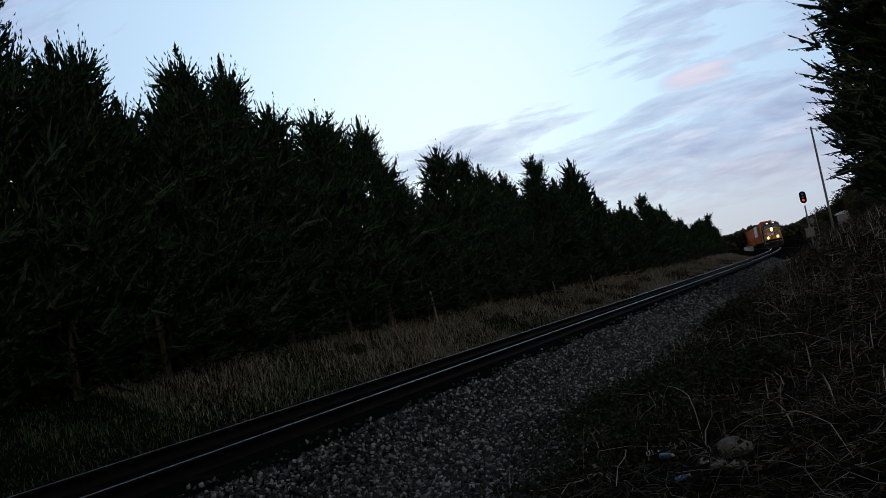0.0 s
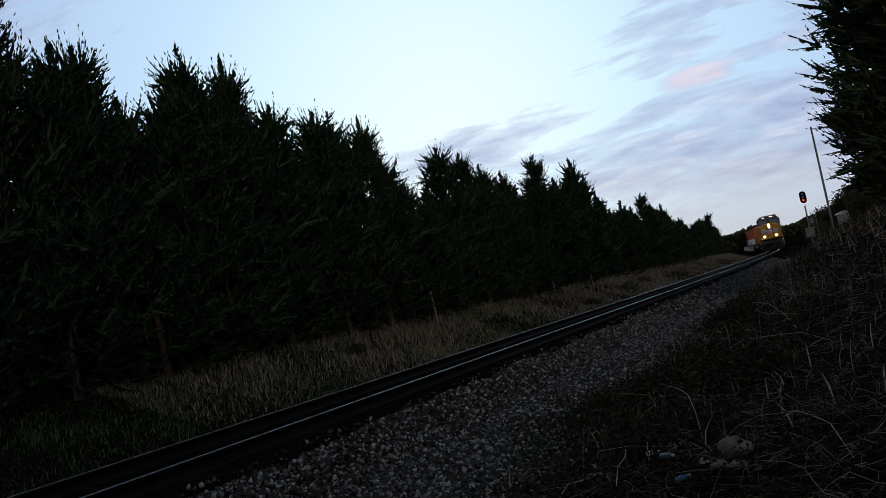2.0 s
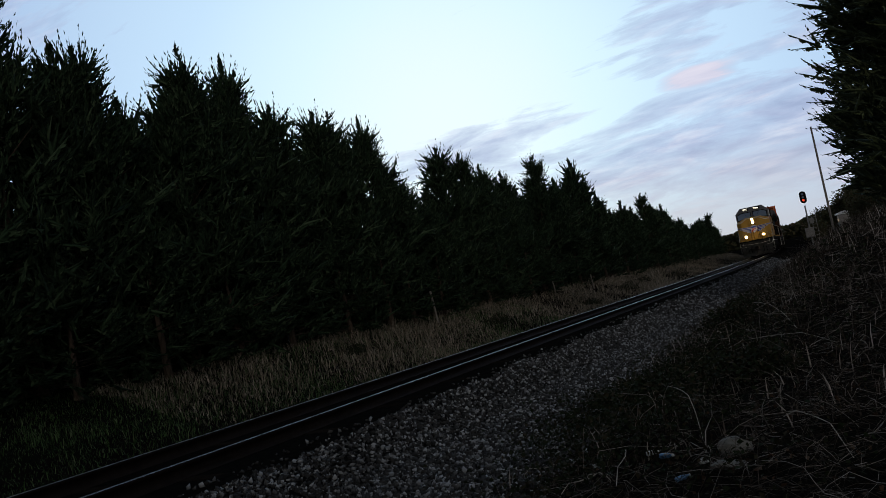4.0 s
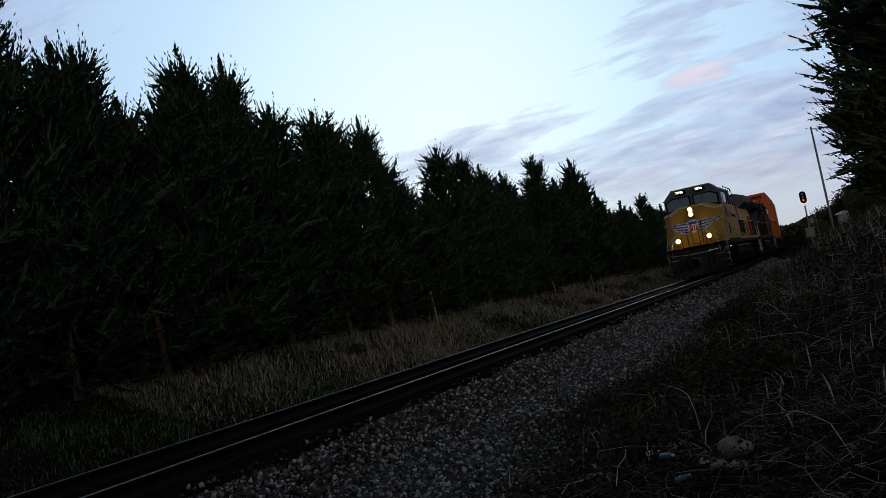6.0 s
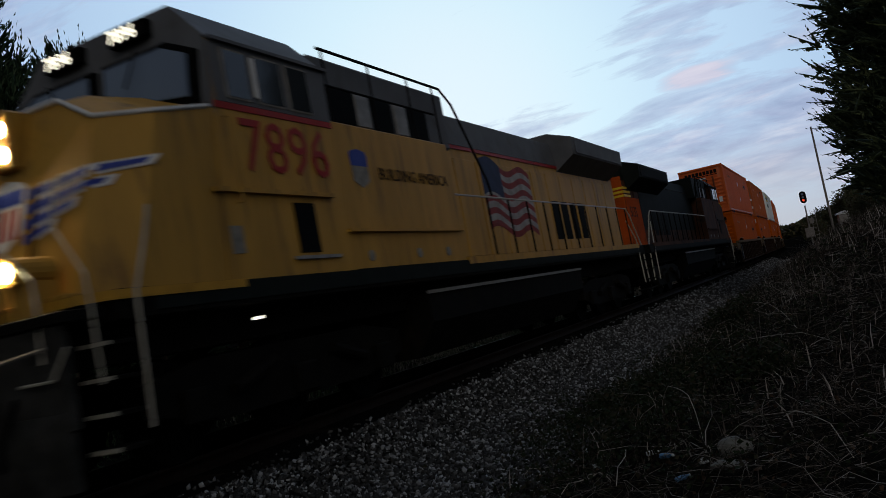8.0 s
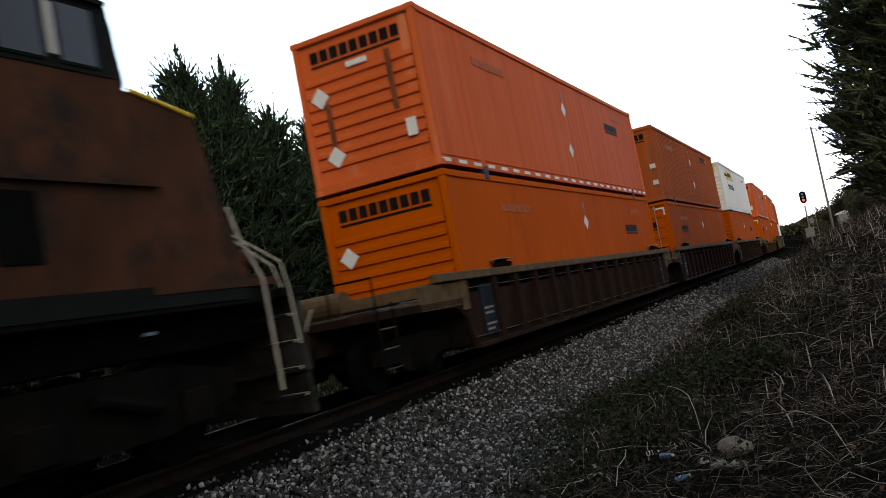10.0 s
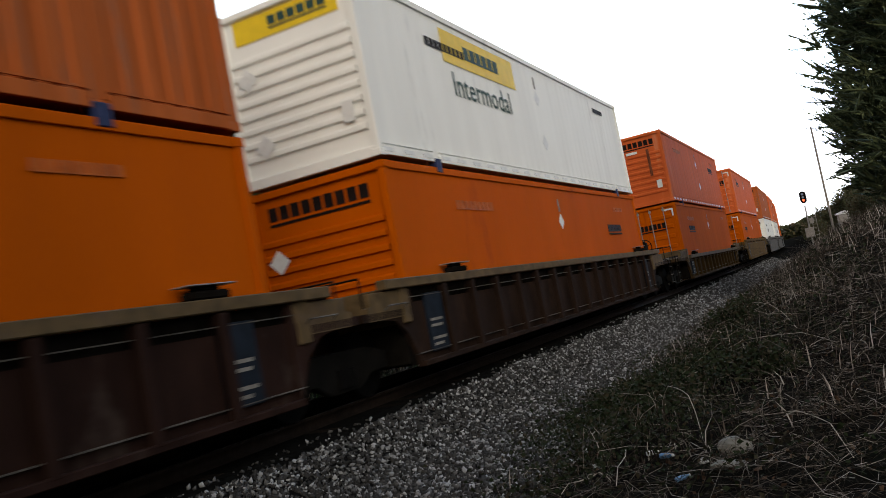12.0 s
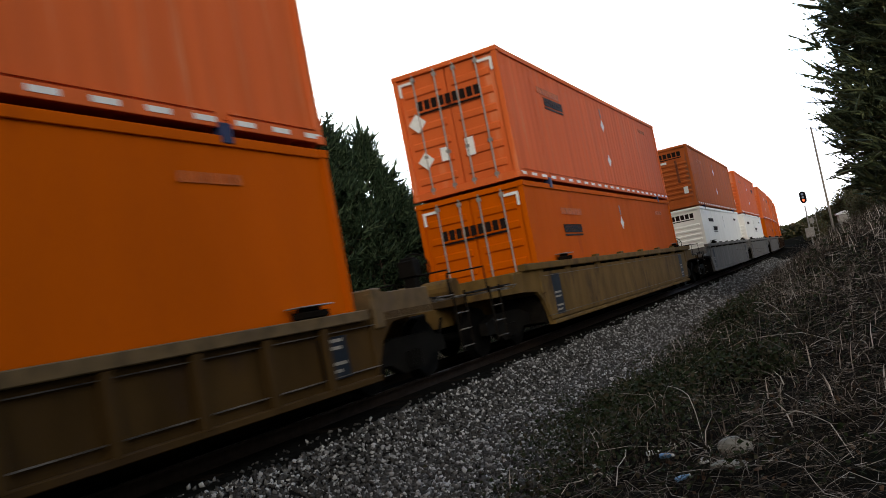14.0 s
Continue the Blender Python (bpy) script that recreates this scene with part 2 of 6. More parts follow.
ARMOURGREY = material("harbour_grey_paint", (0.11, 0.115, 0.127), 0.65, spec=0.08, vary=0.15, scale=2, stain=(0.09, 0.09, 0.09))
# grimy frame steel with the shade below the vehicles put into its colour
FRAMEGREY = material("grimy_shaded_underframe", (0.006, 0.0056, 0.005), 0.8, spec=0.06, vary=0.4, scale=4, stain=(0.013, 0.010, 0.007), stain_at=0.56)
REDLINE = material("red_paint", (0.30, 0.016, 0.014), 0.5, vary=0.12, scale=5)
LOCKBLUE = material("grimy_blue_paint", (0.02, 0.03, 0.09), 0.6, vary=0.3, scale=12)
BLUE = material("blue_paint", (0.03, 0.055, 0.30), 0.5, vary=0.1, scale=5)
FLAGRED = material("dirty_red_paint", (0.20, 0.022, 0.02), 0.6, vary=0.3, scale=4)
FLAGWHITE = material("dirty_white_paint", (0.30, 0.29, 0.27), 0.6, vary=0.3, scale=4)
FLAGBLUE = material("dirty_blue_paint", (0.018, 0.026, 0.07), 0.6, vary=0.3, scale=4)
CANE = material("bleached_cane", (0.40, 0.36, 0.31), 0.8, vary=0.3, scale=12)
WHITEPAINT = material("white_paint", (0.66, 0.67, 0.68), 0.5, vary=0.1, scale=6)
RAILPAINT = material("pale_handrail_paint", (0.42, 0.40, 0.34), 0.5, vary=0.15, scale=8)
DARKGREEN = material("dark_green_hood_paint", (0.011, 0.014, 0.013), 0.7, vary=0.2, scale=2, spec=0.05)
GRIMEBROWN = material("grimy_dark_orange_brown_paint", (0.075, 0.032, 0.018), 0.7, spec=0.05, vary=0.3, scale=1.5, stain=(0.03, 0.022, 0.018), stain_at=0.5)
BOXORANGE = material("locomotive_orange_paint", (0.40, 0.070, 0.012), 0.75, spec=0.02, vary=0.15, scale=1.5, stain=(0.20, 0.05, 0.02), stain_at=0.55)
# blue-grey base stands in for the sky mirrored in the windscreen
PANE = glass("sky_tinted_cab_glass", (0.13, 0.18, 0.27), 0.10)
SIDEPANE = glass("dark_side_glass", (0.02, 0.024, 0.03), 0.10)
SILLYELLOW = material("deep_yellow_paint", (0.50, 0.27, 0.03), 0.55, vary=0.2, scale=4, stain=(0.25, 0.17, 0.05))
HEADLIGHT = glow("headlight_glow", (1.0, 0.72, 0.36), 330.0)
NUMBERGLOW = glow("number_board_glow", (1.0, 0.93, 0.72), 2.2)
STEPGLOW = glow("step_light_glow", (1.0, 0.9, 0.75), 2.0)
SIGNALRED = glow("signal_red_glow", (1.0, 0.10, 0.04), 0.45)
ROCK = material("pale_limestone", (0.17, 0.17, 0.155), 0.9, vary=0.3, scale=9, bump=0.6, bump_scale=25)
LITTER_W = material("white_plastic", (0.66, 0.68, 0.70), 0.4, vary=0.1, scale=14)
LITTER_B = material("blue_plastic", (0.10, 0.22, 0.40), 0.35, vary=0.2, scale=20)
MAST = material("aluminium_mast", (0.30, 0.30, 0.30), 0.5, 0.6, vary=0.2, scale=5)
POLE = material("weathered_pole_wood", (0.22, 0.20, 0.18), 0.9, vary=0.3, scale=3, bump=0.5, stretch=(6, 6, 0.6))


# ---- mesh helpers ----
def np_mesh(name, V, F):
    """A mesh from an (n, 3) array of places and an (m, k) array of corners."""
    V, F = np.asarray(V, np.float32), np.asarray(F, np.int32)
    me = bpy.data.meshes.new(name)
    k = F.shape[1]
    me.vertices.add(len(V))
    me.vertices.foreach_set("co", V.ravel())
    me.loops.add(F.size)
    me.loops.foreach_set("vertex_index", F.ravel())
    me.polygons.add(len(F))
    me.polygons.foreach_set("loop_start", np.arange(0, F.size, k, dtype=np.int32))
    me.polygons.foreach_set("loop_total", np.full(len(F), k, np.int32))
    me.update(calc_edges=True)
    return me


def part(name, bm, mat, parent=None, label=""):
    """Links a bmesh or a mesh as one object, under a thing or part where one is given."""
    if isinstance(bm, bmesh.types.BMesh):
        me = bpy.data.meshes.new(name)
        bmesh.ops.recalc_face_normals(bm, faces=bm.faces)
        bm.to_mesh(me)
        bm.free()
    else:
        me = bm
    if mat and not me.materials:
        me.materials.append(mat)
    ob = new(name, me)
    ob.parent = parent
    return tagged(ob, label)


def thing(name, label, category, group="", kind=""):
    return tagged(new(name), label, category, group, kind)


def box(bm, x0, x1, y0, y1, z0, z1, bevel=0.0):
    r = bmesh.ops.create_cube(bm, size=1.0, matrix=Matrix.LocRotScale(((x0 + x1) / 2, (y0 + y1) / 2, (z0 + z1) / 2), None, (abs(x1 - x0), abs(y1 - y0), abs(z1 - z0))))
    if bevel:
        es = list({e for v in r["verts"] for e in v.link_edges})
        bmesh.ops.bevel(bm, geom=es, offset=bevel, segments=1, affect="EDGES")
    return bm


def boxes(*specs, bevel=0.0):
    bm = bmesh.new()
    for s in specs:
        box(bm, *s, bevel=bevel)
    return bm


def cyl(bm, a, b, r0, r1=None, seg=10):
    a, b = Vector(a), Vector(b)
    q = (b - a).to_track_quat("Z", "Y")
    bmesh.ops.create_cone(bm, cap_ends=True, segments=seg, radius1=r0, radius2=r0 if r1 is None else r1, depth=(b - a).length,
                          matrix=Matrix.LocRotScale((a + b) / 2, q, None))
    return bm


def tube(bm, pts, r, seg=6):
    """One bent pipe swept through the points, closed at both ends."""
    pts = [Vector(p) for p in pts]
    rings = []
    for i, p in enumerate(pts):
        d = (pts[min(i + 1, len(pts) - 1)] - pts[max(i - 1, 0)]).normalized()
        u = d.orthogonal().normalized() if not rings else (side - d * side.dot(d)).normalized()
        side, v = u, d.cross(u)
        rings.append([bm.verts.new(p + (u * math.cos(a) + v * math.sin(a)) * r) for a in [2 * math.pi * k / seg for k in range(seg)]])
    for a, b in zip(rings, rings[1:]):
        for k in range(seg):
            bm.faces.new((a[k], a[(k + 1) % seg], b[(k + 1) % seg], b[k]))
    bm.faces.new(rings[0][::-1])
    bm.faces.new(rings[-1])
    return bm


def prism(bm, outline, axis, lo, hi):
    """Extrudes a closed outline of 2D points along one axis ('x', 'y' or 'z')."""
    def at(p, w):
        return {"x": (w, p[0], p[1]), "y": (p[0], w, p[1]), "z": (p[0], p[1], w)}[axis]
    a = [bm.verts.new(at(p, lo)) for p in outline]
    b = [bm.verts.new(at(p, hi)) for p in outline]
    bm.faces.new(a)
    bm.faces.new(b[::-1])
    n = len(outline)
    for i in range(n):
        bm.faces.new((a[i], b[i], b[(i + 1) % n], a[(i + 1) % n]))
    return bm


def lettering(text, size, depth=0.006):
    """A mesh of words in the built-in font, lying in the xy plane, from x = 0."""
    cu = bpy.data.curves.new("lettering", "FONT")
    cu.body, cu.size, cu.extrude, cu.resolution_u = text, size, depth / 2, 2
    ob = new("lettering", cu)
    dg = bpy.context.evaluated_depsgraph_get()
    me = bpy.data.meshes.new_from_object(ob.evaluated_get(dg))
    bpy.data.objects.remove(ob)
    return me


# ---- the line of the track ----
TRACK_X, CURVE_AT, RADIUS = -7.203, 31.6, 1677.0


def track(s):
    """Place and heading of the track's middle at s metres along it: straight, then a wide curve."""
    a = max(s - CURVE_AT, 0.0) / RADIUS
    return TRACK_X - RADIUS * (1 - math.cos(a)), (s if s < CURVE_AT else CURVE_AT + RADIUS * math.sin(a)), a


def track_x(y):
    """The track's middle at y, for arrays."""
    d = np.maximum(np.asarray(y, float) - CURVE_AT, 0)
    return TRACK_X - d * d / (2 * RADIUS)


def sstep(a, b, x):
    t = np.clip((np.asarray(x, float) - a) / (b - a), 0, 1)
    return t * t * (3 - 2 * t)


def lumps(x, y):
    return 0.5 * np.sin(0.9 * x + 1.3 * np.sin(0.5 * y)) * np.cos(0.7 * y + 0.6 * np.sin(0.8 * x)) + 0.3 * np.sin(2.3 * x + 1.1 * y) * np.sin(1.9 * y - 0.7 * x)


def ground_z(x, y):
    """Height of the ground: ballast bed, ditch, grassy rise on one side, brushy bank on the other."""
    x, y = np.asarray(x, float), np.asarray(y, float)
    u = x - track_x(y)
    z = np.full(np.broadcast(x, y).shape, -0.16)
    right = u > 0
    shoulder = -0.36 * sstep(1.5, 2.7, np.abs(u))
    z = z + shoulder
    # left: rise towards the row of cedars
    rise = 1.25 * sstep(2.6, 7.5, -u) + 0.12 * sstep(7.5, 12, -u) + 2.6 * sstep(12.5, 40, -u)
    z = z + np.where(right, 0, rise + 0.06 * lumps(x, y) * sstep(2.8, 4.0, -u))
    # right: bank, low by the camera and higher along the line
    high = 0.35 + 1.25 * sstep(4.0, 17.0, y)
    bank = high * sstep(3.6, 8.2, u) + 0.9 * sstep(8.0, 22.0, u) * sstep(4, 20, y)
    z = z + np.where(right, bank + 0.07 * lumps(1.3 * x, 1.2 * y) * sstep(3.6, 4.6, u), 0)
    return z


# ---- ground ----
def build_ground():
    xs = np.concatenate([np.linspace(-600, -60, 10), np.linspace(-50, -16, 18), np.linspace(-15, 6, 106), np.linspace(7, 40, 16), np.linspace(60, 600, 8)])
    ys = np.concatenate([np.linspace(-300, -12, 8), np.linspace(-10, 40, 200), np.linspace(41, 130, 90), np.linspace(135, 360, 46), np.linspace(420, 1600, 10)])
    X, Y = np.meshgrid(xs, ys)
    bend = np.maximum(Y - CURVE_AT, 0) ** 2 / (2 * RADIUS)
    X = X - np.where(Y < 420, bend, 45.0)
    Z = ground_z(X, Y)
    V = np.stack([X, Y, Z], -1).reshape(-1, 3)
    n, m = len(ys), len(xs)
    i = np.arange((n - 1) * m).reshape(n - 1, m)[:, :-1].ravel()
    F = np.stack([i, i + 1, i + 1 + m, i + m], -1)
    me = np_mesh("ground", V, F)
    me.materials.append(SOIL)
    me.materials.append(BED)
    me.materials.append(OILBED)
    cx = V[F].mean(1)
    u = cx[:, 0] - track_x(cx[:, 1])
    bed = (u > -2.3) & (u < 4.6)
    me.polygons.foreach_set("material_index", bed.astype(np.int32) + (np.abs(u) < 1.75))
    me.polygons.foreach_set("use_smooth", np.ones(len(F), bool))
    return tagged(part("ground", me, None), "dark soil and dirty ballast beside the railway line", "ground", kind="structure")


build_ground()


def build_rail(side, parent):
    """A flat-bottomed rail swept along the line, with a worn bright head on top."""
    prof = [(-0.075, -0.17), (0.075, -0.17), (0.075, -0.155), (0.012, -0.135), (0.012, -0.045), (0.036, -0.035), (0.036, -0.006), (0.030, 0.0), (-0.030, 0.0), (-0.036, -0.006), (-0.036, -0.035), (-0.012, -0.045), (-0.012, -0.135), (-0.075, -0.155)]
    ss = np.concatenate([np.arange(-60, 32, 4.0), np.arange(32, 520, 8.0)])
    V, F = [], []
    k = len(prof)
    for i, s in enumerate(ss):
        x, y, a = track(float(s))
        for px, pz in prof:
            w = side * 0.7535 + px
            V.append((x + w * math.cos(a), y + w * math.sin(a), pz))
        if i:
            for j in range(k):
                F.append(((i - 1) * k + j, (i - 1) * k + (j + 1) % k, i * k + (j + 1) % k, i * k + j))
    me = np_mesh("rail", V, F)
    me.materials.append(RAIL)
    me.materials.append(RAILTOP)
    idx = np.zeros(len(F), np.int32)
    idx[np.arange(len(F)) % k == 7] = 1
    me.polygons.foreach_set("material_index", idx)
    return part("rail", me, None, parent)


railway = thing("railway_track", "single line of rusty steel rails with bright worn heads on wooden ties", "railway track", kind="structure")
for side in (-1, 1):
    build_rail(side, railway)


def build_ties():
    tie = boxes((-1.28, 1.28, -0.115, 0.115, -0.36, -0.165), bevel=0.012)
    me = None
    for i in range(150):
        ob = part("tie", me or tie, TIE, railway)
        me = ob.data
        s = -6.0 + 0.54 * i
        x, y, a = track(s)
        ob.matrix_basis = pose(x, y, 0.01 * math.sin(i * 1.7), 0, 0, math.degrees(a) + 0.8 * math.sin(i * 2.3))


build_ties()


def scatter(n, x0, x1, y0, y1, rng, power=1.0):
    """n random places in a strip that follows the line, thinning with distance along it."""
    y = y0 + (y1 - y0) * rng.random(n) ** power
    x = x0 + (x1 - x0) * rng.random(n)
    return x + (track_x(y) - TRACK_X), y


def build_stones():
    """Loose ballast: crushed stones, eight faces each, denser by the camera."""
    rng = np.random.default_rng(4)
    parts_ = [scatter(72000, -6.05, -2.2, 3.5, 24, rng, 1.35), scatter(26000, -6.1, -3.0, 22, 75, rng, 1.3), scatter(9000, -8.4, -6.0, 2, 40, rng, 1.2), scatter(3000, -9.6, -8.6, 2, 30, rng)]
    x = np.concatenate([p[0] for p in parts_])
    y = np.concatenate([p[1] for p in parts_])
    u = x - track_x(y)
    oily = np.abs(u) < 1.7 + 0.15 * lumps(3 * x, 2 * y)
    keep = (~oily | (rng.random(len(x)) < 0.04)) & (u < 4.35 + 0.45 * lumps(1.3 * x, 1.2 * y) + 0.5 * (y < 9)) & (rng.random(len(x)) < np.clip((5.6 - u) / 1.1, 0, 1))
    x, y, u = x[keep], y[keep], u[keep]
    n = len(x)
    size = rng.uniform(0.011, 0.031, n) * np.where(y > 24, 1.5, 1.0)
    z = ground_z(x, y) + size * rng.uniform(0.0, 0.7, n) - 0.05 * (np.abs(u) < 1.35)
    base = np.array([(1, 0, 0), (-1, 0, 0), (0, 1, 0), (0, -1, 0), (0, 0, 1), (0, 0, -1)], float)
    tri = np.array([(0, 2, 4), (2, 1, 4), (1, 3, 4), (3, 0, 4), (2, 0, 5), (1, 2, 5), (3, 1, 5), (0, 3, 5)])
    P = base[None] * rng.uniform(0.65, 1.35, (n, 6, 1)) + rng.normal(0, 0.16, (n, 6, 3))
    P *= rng.uniform(0.7, 1.3, (n, 1, 3))
    q = rng.normal(size=(n, 4))
    q /= np.linalg.norm(q, axis=1, keepdims=True)
    w, a, b, c = q.T
    R = np.stack([1 - 2 * (b * b + c * c), 2 * (a * b - w * c), 2 * (a * c + w * b), 2 * (a * b + w * c), 1 - 2 * (a * a + c * c), 2 * (b * c - w * a), 2 * (a * c - w * b), 2 * (b * c + w * a), 1 - 2 * (a * a + b * b)], -1).reshape(n, 3, 3)
    P = np.einsum("nij,nkj->nki", R, P) * size[:, None, None]
    P += np.stack([x, y, z], -1)[:, None]
    F = tri[None] + 6 * np.arange(n)[:, None, None]
    me = np_mesh("ballast_stones", P.reshape(-1, 3), F.reshape(-1, 3))
    ob = part("ballast_stones", me, BALLAST)
    tagged(ob, "loose grey crushed stone ballast beside the rails", "ballast", kind="stuff")


build_stones()


def blades(x, y, z, h, w, lean, rng):
    """Thin bent blades: two quads tall, tapered, one array for all."""
    n = len(x)
    a = rng.random(n) * 2 * np.pi
    d = np.stack([np.cos(a), np.sin(a), np.zeros(n)], -1)
    s = np.stack([-np.sin(a), np.cos(a), np.zeros(n)], -1)
    p0 = np.stack([x, y, z], -1)
    up = np.array([0, 0, 1.0])
    p1 = p0 + up * (h * 0.55)[:, None] + d * (h * lean * 0.3)[:, None]
    p2 = p0 + up * (h * np.sqrt(np.maximum(0.1, 1 - 0.5 * lean ** 2)))[:, None] + d * (h * lean)[:, None]
    V = np.stack([p0 - s * w[:, None], p0 + s * w[:, None], p1 - s * w[:, None] * 0.7, p1 + s * w[:, None] * 0.7, p2], 1)
    F = np.array([(0, 1, 3), (0, 3, 2), (2, 3, 4)])[None] + 5 * np.arange(n)[:, None, None]
    return V.reshape(-1, 3), F.reshape(-1, 3)


def build_grass():
    rng = np.random.default_rng(8)
    # short green grass close by, on the far side of the rails
    x, y = scatter(64000, -14.5, -9.1, 1.5, 34, rng, 1.2)
    u = x - track_x(y)
    keep = rng.random(len(x)) < (0.35 + 0.65 * sstep(1.9, 3.2, -u)) * np.clip(0.62 + 0.7 * lumps(1.1 * x + 3, 0.9 * y), 0.2, 1)
    x, y = x[keep], y[keep]
    n = len(x)
    tuft = 0.6 + 0.8 * np.clip(lumps(1.7 * x, 1.7 * y) + 0.4, 0, 1.2)
    h = rng.uniform(0.05, 0.20, n) * tuft
    V, F = blades(x, y, ground_z(x, y) - 0.02, h, rng.uniform(0.002, 0.008, n), rng.uniform(0.4, 1.35, n), rng)
    tagged(part("green_grass", np_mesh("green_grass", V, F), GREENGRASS), "short dark green grass with tufts beyond the rails", "grass", kind="stuff")
    # tall dry grass along the rise
    x1, y1 = scatter(52000, -14.3, -9.9, 12, 60, rng, 1.1)
    x2, y2 = scatter(22000, -14.6, -9.3, 50, 135, rng, 1.1)
    x, y = np.concatenate([x1, x2]), np.concatenate([y1, y2])
    u = x - track_x(y)
    dense = np.clip(0.5 + 0.8 * lumps(0.8 * x, 0.55 * y + 2), 0.12, 1) * sstep(2.0, 3.6, -u)
    keep = rng.random(len(x)) < dense
    x, y, u = x[keep], y[keep], u[keep]
    n = len(x)
    h = rng.uniform(0.14, 0.5, n) * (0.5 + 0.5 * sstep(3, 5.5, -u)) * (0.55 + 0.45 * sstep(12, 22, y))
    V, F = blades(x, y, ground_z(x, y) - 0.02, h, rng.uniform(0.003, 0.007, n) * np.where(y > 45, 2.2, 1.2), rng.uniform(0.3, 1.4, n), rng)
    tagged(part("dry_grass", np_mesh("dry_grass", V, F), DRYGRASS), "tall dry tan grass on the rise before the cedars", "grass", kind="stuff")


build_grass()


def stems(x, y, z, length, radius, rng, rise, droop, seg=3):
    """Long arching three-sided stems, swept along a falling curve."""
    n = len(x)
    a = rng.random(n) * 2 * np.pi
    el = rng.uniform(rise[0], rise[1], n)
    d = np.stack([np.cos(a) * np.cos(el), np.sin(a) * np.cos(el), np.sin(el)], -1)
    bend = rng.normal(0, 0.8, (n, 3))
    wig = rng.normal(0, 1.0, (n, 3)) * np.array([1, 1, 0.5])
    V, F = [], []
    p = np.stack([x, y, z], -1)
    for k in range(seg + 1):
        t = k / seg
        q = p + d * (length * t)[:, None] + bend * (length * t * t)[:, None] * 0.6
        q = q + wig * (length * math.sin(2.2 * math.pi * t) * 0.24)[:, None]
        q[:, 2] -= droop * length * t * t
        q[:, 2] = np.maximum(q[:, 2], ground_z(q[:, 0], q[:, 1]) + 0.01)
        r = radius * (1 - 0.75 * t)
        for j in range(3):
            b = 2 * np.pi * j / 3
            side = np.stack([-np.sin(a), np.cos(a), np.zeros(n)], -1) * np.cos(b)
            off = side * r[:, None]
            off[:, 2] += r * np.sin(b)
            V.append(q + off)
    V = np.stack(V, 1)
    m = V.shape[1]
    for k in range(seg):
        for j in range(3):
            j2 = (j + 1) % 3
            F.append((3 * k + j, 3 * k + j2, 3 * k + 3 + j2, 3 * k + 3 + j))
    F = np.array(F)[None] + m * np.arange(n)[:, None, None]
    return V.reshape(-1, 3), F.reshape(-1, 4)


def leaves(x, y, z, size, rng):
    """Small pointed leaves, each two triangles, turned at random."""
    n = len(x)
    d = rng.normal(size=(n, 3)) * np.array([1, 1, 0.7])
    d /= np.linalg.norm(d, axis=1, keepdims=True)
    s = np.cross(d, rng.normal(size=(n, 3)))
    s /= np.linalg.norm(s, axis=1, keepdims=True)
    p = np.stack([x, y, z], -1)
    sz = size[:, None]
    nrm = np.cross(d, s)
    V = np.stack([p - d * sz * 0.5, p + s * sz * 0.32 + nrm * sz * 0.12, p + d * sz * 0.5, p - s * sz * 0.32 + nrm * sz * 0.12], 1)
    F = np.array([(0, 1, 2), (0, 2, 3)])[None] + 4 * np.arange(n)[:, None, None]
    return V.reshape(-1, 3), F.reshape(-1, 3)


